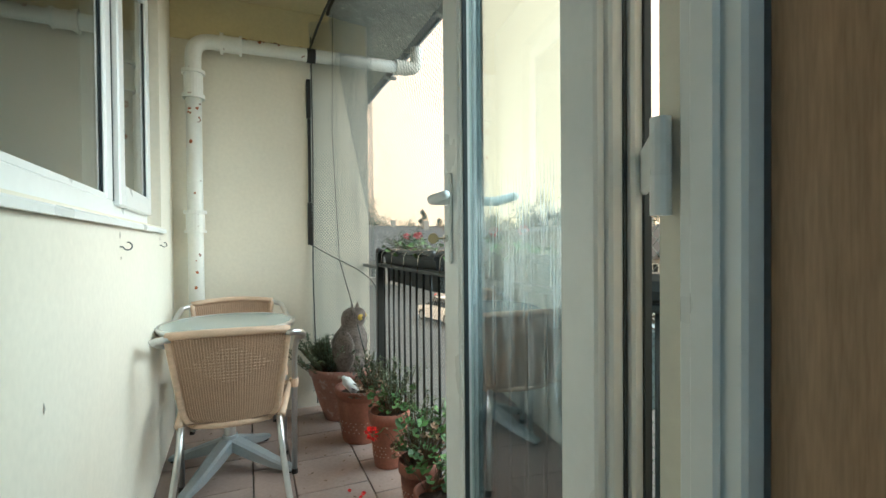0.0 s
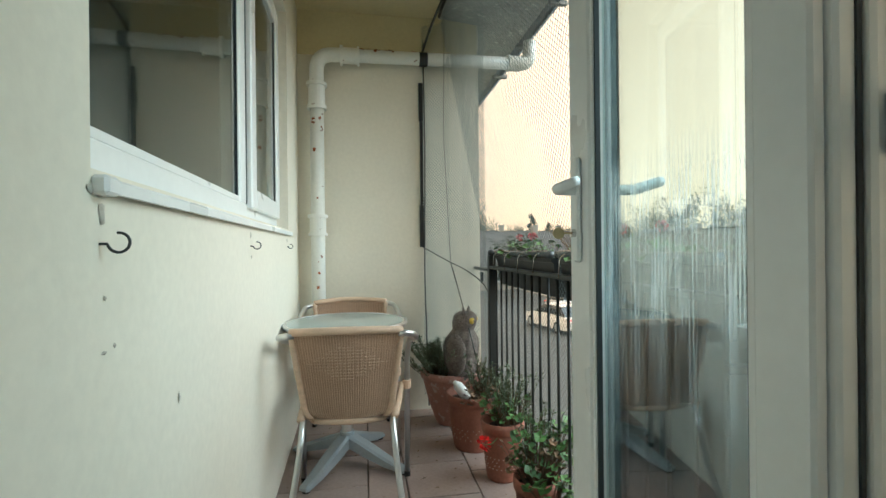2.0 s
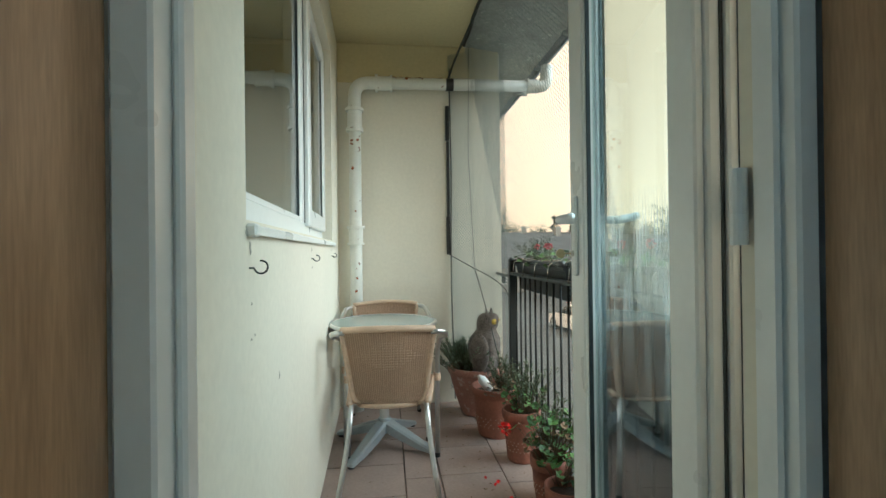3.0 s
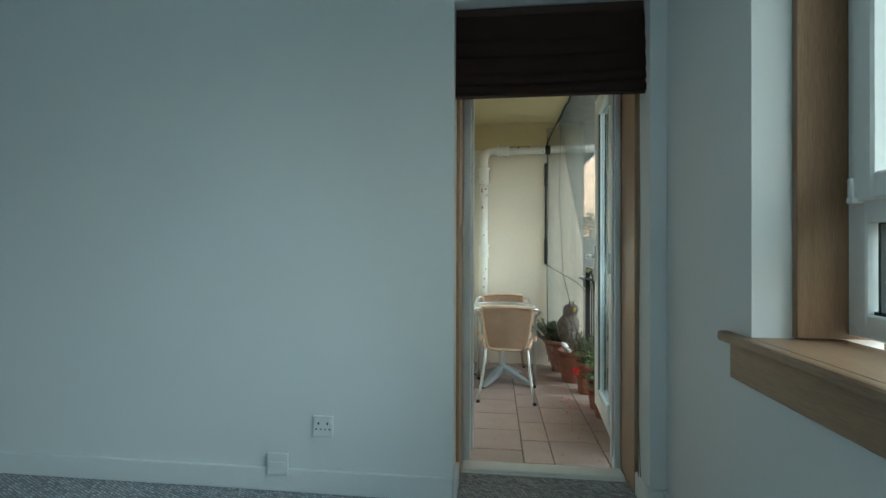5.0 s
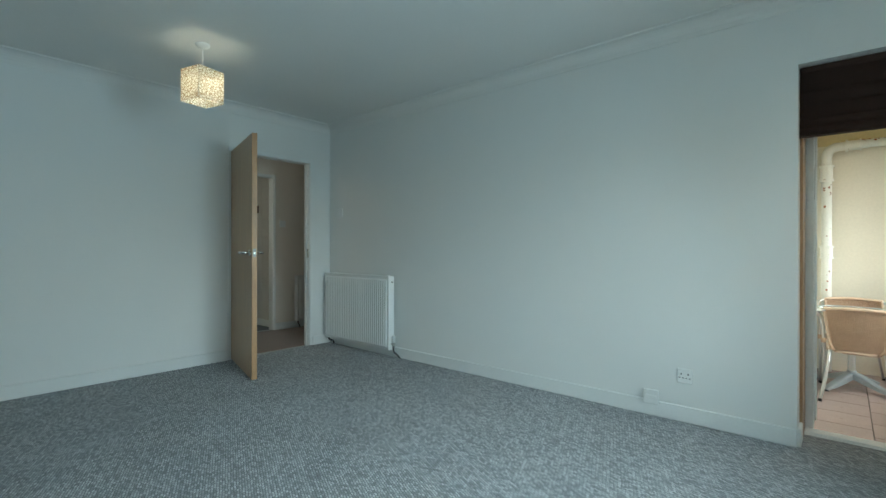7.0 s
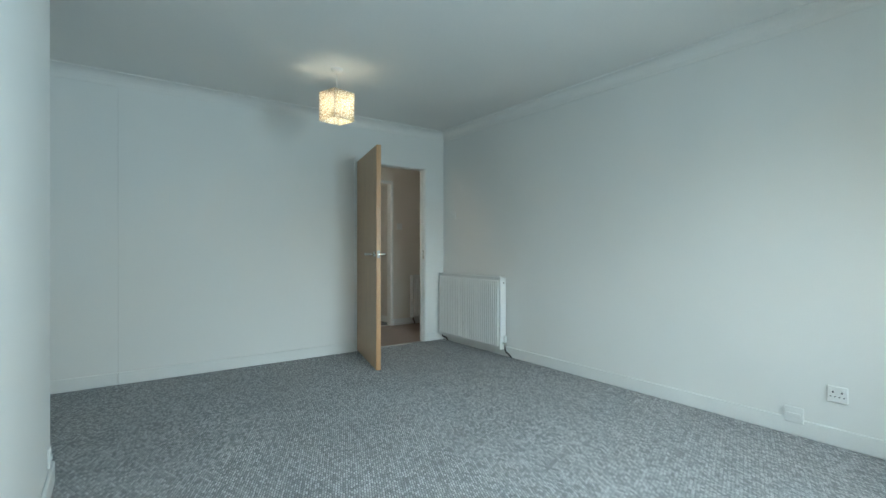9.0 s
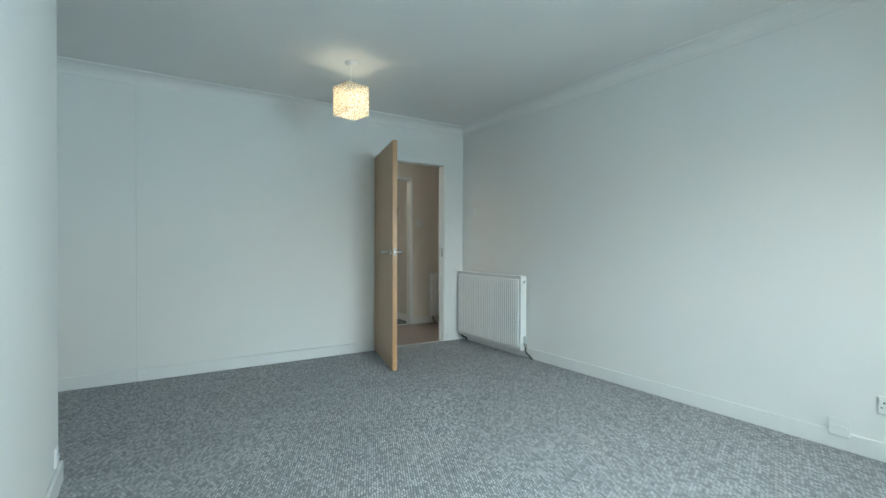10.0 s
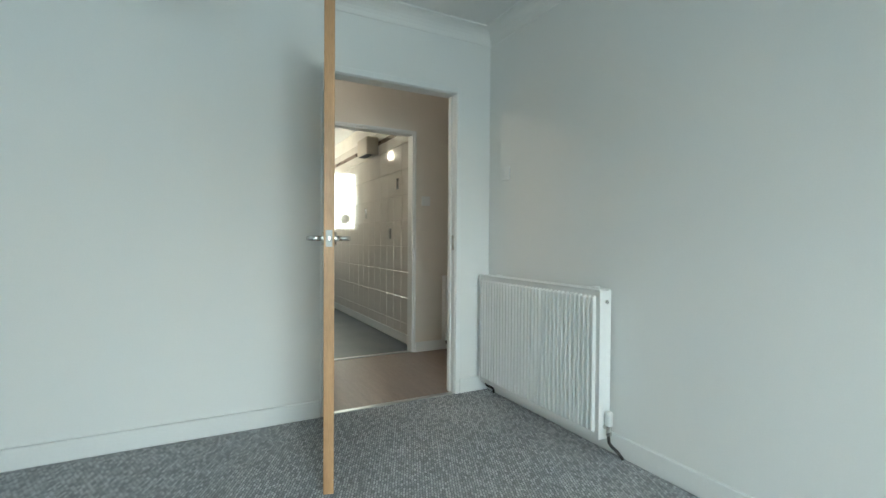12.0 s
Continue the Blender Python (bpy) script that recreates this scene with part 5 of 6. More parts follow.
def pot(name, at, r0, r1, h, mat, label, dots=False):
    """A tapering flowerpot with a rolled rim and soil."""
    ob = thing(name, at, label, "plant pot", "flowerpots on the balcony")
    bm = bmesh.new()
    lathe(bm, [(0.001, 0.0), (r0 * 0.96, 0.0), (r0, 0.012), (r0 + (r1 - r0) * 0.55, h * 0.42), (r1 * 0.985, h * 0.80), (r1 * 0.99, h - 0.05), (r1 * 1.06, h - 0.045), (r1 * 1.09, h - 0.02), (r1 * 1.07, h), (r1 * 1.0, h + 0.002), (r1 * 0.95, h - 0.008), (r1 * 0.90, h - 0.07), (0.001, h - 0.075)], 40)
    body = part("pot_body", bm, mat, ob, smooth=True)
    bm = bmesh.new()
    rng = random.Random(int(r1 * 1000))
    c = bm.verts.new((0, 0, h - 0.035))
    ring = [bm.verts.new((r1 * 0.93 * math.cos(a), r1 * 0.93 * math.sin(a), h - 0.05 + rng.uniform(0, 0.012))) for a in (2 * math.pi * k / 20 for k in range(20))]
    for k in range(20):
        bm.faces.new((ring[k], ring[(k + 1) % 20], c))
    part("soil", bm, SOIL, ob, "dark dry soil")
    if dots:
        bm = bmesh.new()
        n = 26
        for k in range(n):
            for j, zz in enumerate((0.24, 0.30, 0.36, 0.42)):
                if j in (1, 2) and k % 3 == 0:
                    continue
                a = 2 * math.pi * (k + 0.5 * (j % 2)) / n
                z = h * zz
                rr = r0 + (r1 - r0) * (0.55 * zz / 0.42) + 0.0015
                bmesh.ops.create_icosphere(bm, subdivisions=1, radius=0.0032, matrix=Matrix.Translation((rr * math.cos(a), rr * math.sin(a), z)))
        part("painted_dots", bm, material("cream_dots", (0.46, 0.34, 0.26), 0.7, bump=0), body, "rows of raised cream dots")
    return ob


def quad_leaf(bm, p, d, n, ln, w):
    s = d.cross(n).normalized() * w
    v = [bm.verts.new(p - s * 0.4), bm.verts.new(p + d * ln * 0.5 - s + n * w * 0.3), bm.verts.new(p + d * ln), bm.verts.new(p + d * ln * 0.5 + s + n * w * 0.3), bm.verts.new(p + s * 0.4)]
    bm.faces.new(v)


def herb(ob, base, height, spread, stems, seed, lean=(0, 0), leaf=0.022, mat=None, dens=26):
    """Upright twigs set with many needle leaves."""
    rng = random.Random(seed)
    sb, lb = bmesh.new(), bmesh.new()
    for s in range(stems):
        a = rng.uniform(0, 6.28)
        r = rng.uniform(0.0, spread)
        p = Vector(base) + Vector((math.cos(a) * r * 0.45, math.sin(a) * r * 0.45, -0.01))
        h = height * rng.uniform(0.55, 1.0)
        tip = p + Vector((math.cos(a) * r + lean[0] * h, math.sin(a) * r + lean[1] * h, h))
        mid = (p + tip) / 2 + Vector((rng.uniform(-0.02, 0.02), rng.uniform(-0.02, 0.02), 0.02))
        pts = [p * (1 - t) ** 2 + mid * 2 * t * (1 - t) + tip * t * t for t in (k / 6 for k in range(7))]
        tube(sb, pts, [0.0026 * (1 - 0.7 * k / 6) for k in range(7)], 5)
        for k in range(dens):
            t = rng.uniform(0.22, 1.0)
            q = p * (1 - t) ** 2 + mid * 2 * t * (1 - t) + tip * t * t
            d = Vector((rng.uniform(-1, 1), rng.uniform(-1, 1), rng.uniform(0.0, 1.1))).normalized()
            quad_leaf(lb, q, d, d.orthogonal().normalized(), leaf * rng.uniform(0.7, 1.3), leaf * 0.12)
    part("stems", sb, STEM, ob, "thin woody stems")
    part("foliage", lb, mat or LEAF_R, ob, "fine grey-green needle leaves")


def geranium(ob, base, height, spread, n, seed, mat=None, size=0.022, lean=(0, 0)):
    """Round ruffled leaves on thin stalks."""
    rng = random.Random(seed)
    sb, lb = bmesh.new(), bmesh.new()
    for s in range(n):
        a, r = rng.uniform(0, 6.28), spread * math.sqrt(rng.random())
        p = Vector(base) + Vector((math.cos(a) * r * 0.3, math.sin(a) * r * 0.3, 0))
        tip = Vector(base) + Vector((math.cos(a) * r + lean[0], math.sin(a) * r + lean[1], height * rng.uniform(0.25, 1.0)))
        tube(sb, [p, (p + tip) / 2 + Vector((0, 0, 0.015)), tip], 0.0016, 4)
        nrm = Vector((rng.uniform(-0.7, 0.7), rng.uniform(-0.9, 0.5), 1)).normalized()
        u = nrm.orthogonal().normalized()
        w = nrm.cross(u)
        sz = size * rng.uniform(0.6, 1.25)
        c = lb.verts.new(tip - nrm * sz * 0.25)
        ring = [lb.verts.new(tip + (u * math.cos(t) + w * math.sin(t)) * sz * (1 + 0.14 * math.sin(5 * t)) + nrm * sz * 0.14 * math.sin(3 * t + s)) for t in (2 * math.pi * k / 12 * 0.94 for k in range(12))]
        for k in range(11):
            lb.faces.new((ring[k], ring[k + 1], c))
    part("stalks", sb, STEM, ob)
    part("leaves", lb, mat or LEAF_G, ob, "round ruffled green leaves")


def blossom(ob, at, r, seed, mat, name="flower"):
    rng = random.Random(seed)
    bm = bmesh.new()
    for k in range(38):
        d = Vector((rng.gauss(0, 1), rng.gauss(0, 1), rng.gauss(0.3, 1))).normalized()
        p = Vector(at) + d * r * 0.55
        quad_leaf(bm, p, d, d.orthogonal().normalized(), r * 0.6, r * 0.28)
    part(name, bm, mat, ob, "cluster of red petals")

p1 = pot("herb_pot", (1.385, 3.125, ZB), 0.110, 0.190, 0.335, TERRAP, "pale weathered terracotta pot with green herbs")
herb(p1, (-0.09, -0.02, 0.29), 0.24, 0.19, 110, 1, lean=(-0.12, 0.0), dens=60)
geranium(p1, (-0.08, -0.05, 0.30), 0.10, 0.12, 30, 15, LEAF_R, 0.012)
p2 = pot("dotted_pot", (1.432, 2.735, ZB), 0.112, 0.143, 0.300, TERRA, "large terracotta pot with cream dots, wilted plants", True)
herb(p2, (0.07, 0.0, 0.26), 0.24, 0.10, 26, 2, dens=44)
geranium(p2, (-0.01, -0.05, 0.26), 0.09, 0.12, 60, 21, LEAF_D, 0.015)
p3 = pot("geranium_pot", (1.488, 2.365, ZB), 0.078, 0.098, 0.275, TERRA, "terracotta pot with cream dots and red geranium", True)
geranium(p3, (0.03, 0.02, 0.23), 0.16, 0.13, 56, 31, size=0.018)
herb(p3, (0.04, 0.04, 0.24), 0.30, 0.13, 30, 4, dens=44)
bm = bmesh.new()
tube(bm, bend([(0.02, -0.03, 0.24), (-0.04, -0.08, 0.225), (-0.085, -0.10, 0.20), (-0.115, -0.10, 0.202)], 0.05), 0.0022, 6)
part("flower_stalk", bm, LEAF_G, p3)
blossom(p3, (-0.118, -0.10, 0.205), 0.036, 7, PETAL)
p4 = pot("front_pot", (1.500, 1.945, ZB), 0.068, 0.085, 0.200, TERRA, "terracotta pot of leafy geraniums by the rail", True)
geranium(p4, (0.02, 0.03, 0.16), 0.24, 0.14, 100, 41, size=0.021, lean=(0.03, 0.03))
geranium(p4, (0.0, 0.0, 0.16), 0.22, 0.15, 26, 43, LEAF_D, 0.014)
herb(p4, (0.03, 0.08, 0.17), 0.32, 0.10, 14, 9, dens=36)
p5 = pot("small_pot", (1.500, 1.75, ZB), 0.066, 0.085, 0.16, TERRA, "low terracotta pot beside the open door")
geranium(p5, (0.0, 0.06, 0.13), 0.14, 0.09, 24, 51, size=0.022)

bottle = thing("plastic_bottle", (1.352, 2.68, 0.052), "small white plastic bottle lying on a pot", "bottle", rz=30)
bm = bmesh.new()
lathe(bm, [(0.001, -0.055), (0.022, -0.054), (0.025, -0.045), (0.025, 0.03), (0.018, 0.045), (0.011, 0.05), (0.011, 0.064), (0.001, 0.065)], 20)
part("body", bm, material("cloudy_plastic", (0.84, 0.85, 0.84), 0.35, vary=0.05, bump=0.03), bottle, m=pose(0, 0, 0.045, 0, -42, 0) @ Matrix.Scale(1.1, 4), smooth=True)

# the plastic owl that scares birds off
owl_ob = thing("owl_statue", (1.418, 3.00, 0.065), "grey-brown plastic decoy owl standing among the pots", "statue", rz=62)
bm = bmesh.new()
lathe(bm, [(0.001, 0.0), (0.055, 0.0), (0.068, 0.03), (0.083, 0.10), (0.090, 0.18), (0.084, 0.25), (0.066, 0.295), (0.060, 0.305), (0.066, 0.325), (0.070, 0.355), (0.064, 0.388), (0.045, 0.408), (0.001, 0.415)], 26)
for v in bm.verts:
    v.co.y *= 1.12 if v.co.z < 0.29 else 1.0
    v.co.y -= 0.030 * max(0, v.co.z - 0.2) / 0.2
    k = noise.noise(v.co * 38)
    v.co.x *= 1 + 0.025 * k
    v.co.y *= 1 + 0.025 * k
for s in (-1, 1):
    lo = [bm.verts.new((s * 0.040 + dx, -0.035 + dy, 0.392)) for dx, dy in ((-0.018, -0.014), (0.018, -0.014), (0.018, 0.014), (-0.018, 0.014))]
    tip = bm.verts.new((s * 0.062, -0.03, 0.448))
    for k in range(4):
        bm.faces.new((lo[k], lo[(k + 1) % 4], tip))
    bmesh.ops.create_uvsphere(bm, u_segments=14, v_segments=10, radius=1.0, matrix=Matrix.Translation((s * 0.078, 0.008, 0.16)) @ Matrix.Diagonal((0.020, 0.062, 0.125, 1)))
for k in range(150):
    a, z = random.Random(k).uniform(0, 6.28), random.Random(k + 500).uniform(0.02, 0.285)
    rr = 0.064 + 0.026 * math.sin(min(1, z / 0.22) * math.pi / 2) - max(0, z - 0.22) * 0.25
    c = Vector((rr * math.cos(a), rr * 1.1 * math.sin(a), z))
    d = Vector((math.cos(a) * 0.18, math.sin(a) * 0.18, -1)).normalized()
    quad_leaf(bm, c, d, Vector((math.cos(a), math.sin(a), 0)), 0.026, 0.010)
body_faces = len(bm.faces)
for s in (-1, 1):
    bmesh.ops.create_uvsphere(bm, u_segments=12, v_segments=8, radius=0.021, matrix=Matrix.Translation((s * 0.036, -0.070, 0.362)))
eye_faces = len(bm.faces)
for s in (-1, 1):
    bmesh.ops.create_uvsphere(bm, u_segments=8, v_segments=6, radius=0.009, matrix=Matrix.Translation((s * 0.0405, -0.083, 0.362)))
bm.faces.ensure_lookup_table()
for i, f in enumerate(bm.faces):
    f.material_index = 0 if i < body_faces else (1 if i < eye_faces else 2)
me = mesh_of("owl", bm, material("owl_brown", (0.20, 0.172, 0.15), 0.65, vary=0.5, scale=28, grain=120, bump=0.4, depth=0.003, dark=(0.07, 0.058, 0.052)), smooth=True)
me.materials.append(material("owl_eye_yellow", (0.70, 0.52, 0.10), 0.25, bump=0))
me.materials.append(GASKET)
ow = new("owl_body", me)
ow.parent = owl_ob
ow.scale = (1.1, 1.1, 1.02)

# ---- railing, netting, eaves ----
XR = 1.605
def railing():
    rail = thing("balcony_railing", (XR, 0.0, ZB), "black painted iron balcony railing with upright bars", "railing")
    H = 1.0
    part("top_rail", boxes(((-0.02, 0.46, H - 0.02), (0.02, 2.97, H)), bevel=0.004), IRON, rail)
    part("bottom_rail", boxes(((-0.012, 0.46, 0.07), (0.012, 2.97, 0.09)), bevel=0.003), IRON, rail)
    for y in (2.95, 1.70, 0.50):
        post = part("post", boxes(((-0.022, y - 0.022, 0.0), (0.022, y + 0.022, H + 0.065)), bevel=0.004), IRON, rail)
        bm = bmesh.new()
        bmesh.ops.create_uvsphere(bm, u_segments=12, v_segments=8, radius=0.024, matrix=Matrix.Translation((0, y, H + 0.075)))
        part("post_cap", bm, IRON, post)
    bm = bmesh.new()
    tube(bm, [(0, 0, 0.09), (0, 0, H - 0.02)], 0.0065, 8)
    me_bar = mesh_of("bar", bm, IRON, True)
    y = 0.59
    while y < 2.9:
        if min(abs(y - q) for q in (2.95, 1.70, 0.50)) > 0.04:
            shared("bar", me_bar, rail, Matrix.Translation((0, y, 0)))
        y += 0.098
    bm = bmesh.new()
    tube(bm, [(0.0, 2.97, H - 0.03), (0.0, YB + 0.0, H - 0.03)], 0.012, 8)
    part("wall_stay", bm, IRON, rail)
    return rail

railing()

TROUGH = material("black_trough_plastic", (0.025, 0.03, 0.032), 0.45, vary=0.3, scale=6, bump=0.15)
ROLLED = material("shiny_dark_sheeting", (0.10, 0.11, 0.115), 0.22, vary=0.3, scale=18, grain=70, bump=0.3, depth=0.003)
def rail_trough(y0, y1, seed, flowers):
    """A trough hung on the outside of the railing, planted with geraniums."""
    ob = thing("rail_trough", (XR + 0.105, (y0 + y1) / 2, 0.655), "black plastic rail planter with red geraniums", "planter", "planters on the railing")
    L = (y1 - y0) / 2
    bm = bmesh.new()
    rows = []
    for w, z in ((0.055, 0.0), (0.078, 0.15), (0.088, 0.152), (0.088, 0.172), (0.074, 0.172), (0.070, 0.12), (0.001, 0.12)):
        rows.append([bm.verts.new(p) for p in ((-w, -L + 0.02 * (1 - z * 5), z), (w, -L + 0.02 * (1 - z * 5), z), (w, L - 0.02 * (1 - z * 5), z), (-w, L - 0.02 * (1 - z * 5), z))])
    for a, b in zip(rows, rows[1:]):
        for k in range(4):
            bm.faces.new((a[k], a[(k + 1) % 4], b[(k + 1) % 4], b[k]))
    bm.faces.new(rows[0][::-1])
    part("box_body", bm, TROUGH, ob)
    part("soil", boxes(((-0.068, -L + 0.02, 0.121), (0.068, L - 0.02, 0.145))), SOIL, ob)
    bm = bmesh.new()
    rg = random.Random(seed + 5)
    tube(bm, [(-0.088 + rg.uniform(-0.002, 0.002), -L + L * k / 10, 0.186 + rg.uniform(-0.002, 0.002)) for k in range(21)], 0.0165, 10)
    part("rim_roll", bm, ROLLED, ob, "shiny dark roll along the rim", smooth=True)
    for k in range(4):
        y = -L + (k + 0.5) * L / 2
        bm = bmesh.new()
        tube(bm, bend([(-0.07, y, 0.15), (-0.09, y, 0.195), (-0.125, y, 0.18), (-0.128, y + 0.01, 0.10)], 0.02), 0.003, 6)
        part("hanging_hook", bm, STEEL, ob, "bent wire hook", smooth=True)
    rng = random.Random(seed)
    geranium(ob, (0, -L * 0.4, 0.14), 0.10, 0.14, 26, seed, size=0.02)
    geranium(ob, (0, L * 0.35, 0.14), 0.12, 0.16, 30, seed + 1, size=0.02)
    for k in range(flowers):
        y = rng.uniform(-L * 0.8, L * 0.8)
        bm = bmesh.new()
        tube(bm, [(0, y, 0.14), (0, y + 0.01, 0.27)], 0.002, 5)
        part("flower_stalk", bm, STEM, ob)
        blossom(ob, (0, y + 0.01, 0.275), 0.019, seed + k, PINK)
    return ob

rail_trough(2.06, 2.93, 61, 3)
rail_trough(1.12, 2.00, 71, 2)
roll = thing("rolled_screen", (XR, 0.80, 0.766), "dark rolled screening tied along the top rail", "screen roll")
bm = bmesh.new()
rr_ = random.Random(4)
tube(bm, [(rr_.uniform(-0.004, 0.004), -0.30 + 0.05 * k, 0.032 + rr_.uniform(-0.003, 0.003)) for k in range(13)], 0.032, 10)
part("roll", bm, TROUGH, roll)
for y in (-0.2, 0.1):
    bm = bmesh.new()
    tube(bm, [(0.034 * math.cos(a), y, 0.032 + 0.034 * math.sin(a)) for a in (2 * math.pi * k / 12 for k in range(13))], 0.003, 5)
    part("tie", bm, NETM, roll)

planter = thing("grey_planter", (1.79, 0.86, 0.50), "pale blue-grey planter box hung outside the railing", "planter")
GREYP = material("blue_grey_plastic", (0.42, 0.50, 0.53), 0.5, vary=0.08, scale=6, bump=0.05)
bm = boxes(((-0.10, -0.30, 0.0), (0.10, 0.30, 0.17)), bevel=0.008)
box(bm, (-0.112, -0.312, 0.165), (0.112, 0.312, 0.19), 0.005)
part("box_body", bm, GREYP, planter)
geranium(planter, (0, 0, 0.17), 0.07, 0.20, 50, 91, size=0.016)
for y in (-0.2, 0.2):
    part("hanger", boxes(((-0.20, y - 0.01, 0.10), (-0.098, y + 0.01, 0.12)), bevel=0.002), IRON, planter)


def prism(bm, a, b, n, w):
    """A thin square cord."""
    d = (b - a).normalized()
    s = d.cross(n).normalized() * w
    t = n.normalized() * w
    ra = [bm.verts.new(a + k) for k in (s, t, -s, -t)]
    rb = [bm.verts.new(b + k) for k in (s, t, -s, -t)]
    for k in range(4):
        bm.faces.new((ra[k], ra[(k + 1) % 4], rb[(k + 1) % 4], rb[k]))


def net_lines(w, h, cell):
    """Both sets of slanting cords over a sheet of that size, as pairs of ends."""
    out = []
    k = -h
    while k < w:
        a, b = max(0, k), min(w, k + h)
        if b - a > 0.01:
            out.append(((a, a - k), (b, b - k)))
            out.append(((a, h - (a - k)), (b, h - (b - k))))
        k += cell
    return out


def netting():
    net = thing("bird_netting", (1.36, 1.7, 2.44), "pale knotted bird netting hung over the open balcony side", "netting")
    O = Vector((1.36, 1.7, 2.44))
    # the long sheet from the ceiling edge out to the railing
    top, low = Vector((1.365, 0, 2.435)), Vector((1.655, 0, 0.95))
    down = (low - top)
    h = down.length
    nrm = Vector((0, 1, 0)).cross(down.normalized())
    bm = bmesh.new()
    y0, y1 = 1.55, 3.34
    for (u0, v0), (u1, v1) in net_lines(y1 - y0, h, 0.026):
        a = top + down.normalized() * v0 + Vector((0, y0 + u0, 0)) - O
        b = top + down.normalized() * v1 + Vector((0, y0 + u1, 0)) - O
        prism(bm, a, b, nrm, 0.0010)
    part("side_sheet", bm, NETM, net)
    # its lower stretch behind the bars
    bm = bmesh.new()
    for (u0, v0), (u1, v1) in net_lines(y1 - 0.5, 1.15, 0.028):
        prism(bm, Vector((1.657, 0.5 + u0, 0.95 - v0)) - O, Vector((1.657, 0.5 + u1, 0.95 - v1)) - O, Vector((1, 0, 0)), 0.0009)
    part("lower_sheet", bm, NETM, net)
    # the gathered end sheet across the corner
    bm = bmesh.new()
    W, Hh = 0.62, 2.53
    def on(u, v):
        t = u / W
        z = 2.40 - v
        bulge = 0.05 * math.sin(t * math.pi) + 0.012 * math.sin(t * 21 + z * 1.3)
        p = Vector((1.235, YB - 0.012, 0)).lerp(Vector((1.585, 3.0, 0)), t)
        n2 = Vector((-0.405, -0.395, 0)).normalized()
        return p - n2 * bulge * 0.8 + Vector((0, 0, z)) - O
    for (u0, v0), (u1, v1) in net_lines(W, Hh, 0.023):
        n = max(2, int(abs(v1 - v0) / 0.05))
        pts = [on(u0 + (u1 - u0) * k / n, v0 + (v1 - v0) * k / n) for k in range(n + 1)]
        for a, b in zip(pts, pts[1:]):
            prism(bm, a, b, Vector((-0.7, -0.7, 0)), 0.0015)
    part("end_sheet", bm, NETM, net, "dense gathered netting")
    cord = material("dark_rope", (0.06, 0.065, 0.06), 0.8, vary=0.3, scale=30, bump=0.3)
    for pts, r in (([(1.232, 3.355, 0.885), (1.36, 3.22, 0.80), (1.50, 3.07, 0.72), (1.59, 2.99, 0.63), (1.60, 2.97, 0.50)], 0.0032),
                   ([(1.39, 3.17, 0.785), (1.42, 3.05, 0.60), (1.45, 2.92, 0.40), (1.48, 2.85, 0.22)], 0.0032),
                   ([(1.245, 3.35, 2.30), (1.25, 3.34, 1.5), (1.242, 3.35, 0.7), (1.26, 3.33, -0.2)], 0.004),
                   ([(1.36, 3.15, 2.38), (1.35, 3.16, 1.6), (1.39, 3.17, 0.79)], 0.0016),
                   ([(1.236, 3.35, 2.21), (1.27, 3.20, 2.31), (1.33, 2.98, 2.42), (1.352, 2.80, 2.45)], 0.008)):
        bm = bmesh.new()
        tube(bm, [Vector(p) - O for p in bend(pts, 0.1)], r, 6)
        part("rope", bm, cord, net, "dark edging rope", smooth=True)
    bm = bmesh.new()
    rng = random.Random(8)
    pts = [Vector((1.352 + rng.uniform(-0.006, 0.006), 0.5 + 0.1 * k, 2.452 + rng.uniform(-0.006, 0.006))) - O for k in range(29)]
    tube(bm, pts, 0.011, 6)
    part("gathered_top_edge", bm, BLACKP, net, "black bunched top edge")
    return net

netting()

batten = thing("wall_batten", (1.228, YB - 0.012, 0.885), "black plastic fixing strip on the end wall", "strip")
for z0, z1 in ((0.0, 0.29), (0.292, 0.86), (0.865, 1.13)):
    part("strip_length", boxes(((-0.014 if z0 != 0.292 else -0.008, -0.006, z0), (0.014 if z0 != 0.292 else 0.012, 0.0115, z1)), bevel=0.002), BLACKP, batten)

EAVE = material("weathered_soffit", (0.34, 0.35, 0.34), 0.85, vary=0.35, scale=7, grain=40, bump=0.25, depth=0.005, wear=0.08, wear_colour=(0.55, 0.56, 0.54))
roof = tagged(new("roof_eaves"), "weathered grey soffit boards and gutter above the balcony", "eaves", kind="structure")
bm = bmesh.new()
v = [bm.verts.new(p) for p in ((1.362, -6, 2.475), (1.98, -6, 2.40), (1.98, 9, 2.40), (1.362, 9, 2.475), (1.362, -6, 2.60), (1.98, -6, 2.56), (1.98, 9, 2.56), (1.362, 9, 2.60))]
for f in ((0, 1, 2, 3), (7, 6, 5, 4), (0, 4, 5, 1), (1, 5, 6, 2), (2, 6, 7, 3), (3, 7, 4, 0)):
    bm.faces.new([v[k] for k in f])
part("soffit", bm, EAVE, roof, "stained grey soffit board")
bm = bmesh.new()
ring = []
for y in (-6, 9):
    ring.append([bm.verts.new((2.035 + 0.058 * math.cos(a), y, 2.455 + 0.058 * math.sin(a))) for a in (math.pi + math.pi * k / 10 for k in range(11))])
for k in range(10):
    bm.faces.new((ring[0][k], ring[0][k + 1], ring[1][k + 1], ring[1][k]))
bmesh.ops.solidify(bm, geom=bm.faces[:], thickness=0.004)
part("gutter", bm, material("grey_gutter", (0.30, 0.31, 0.31), 0.5, vary=0.2, scale=6, bump=0.1), roof, "grey half-round gutter", smooth=True)
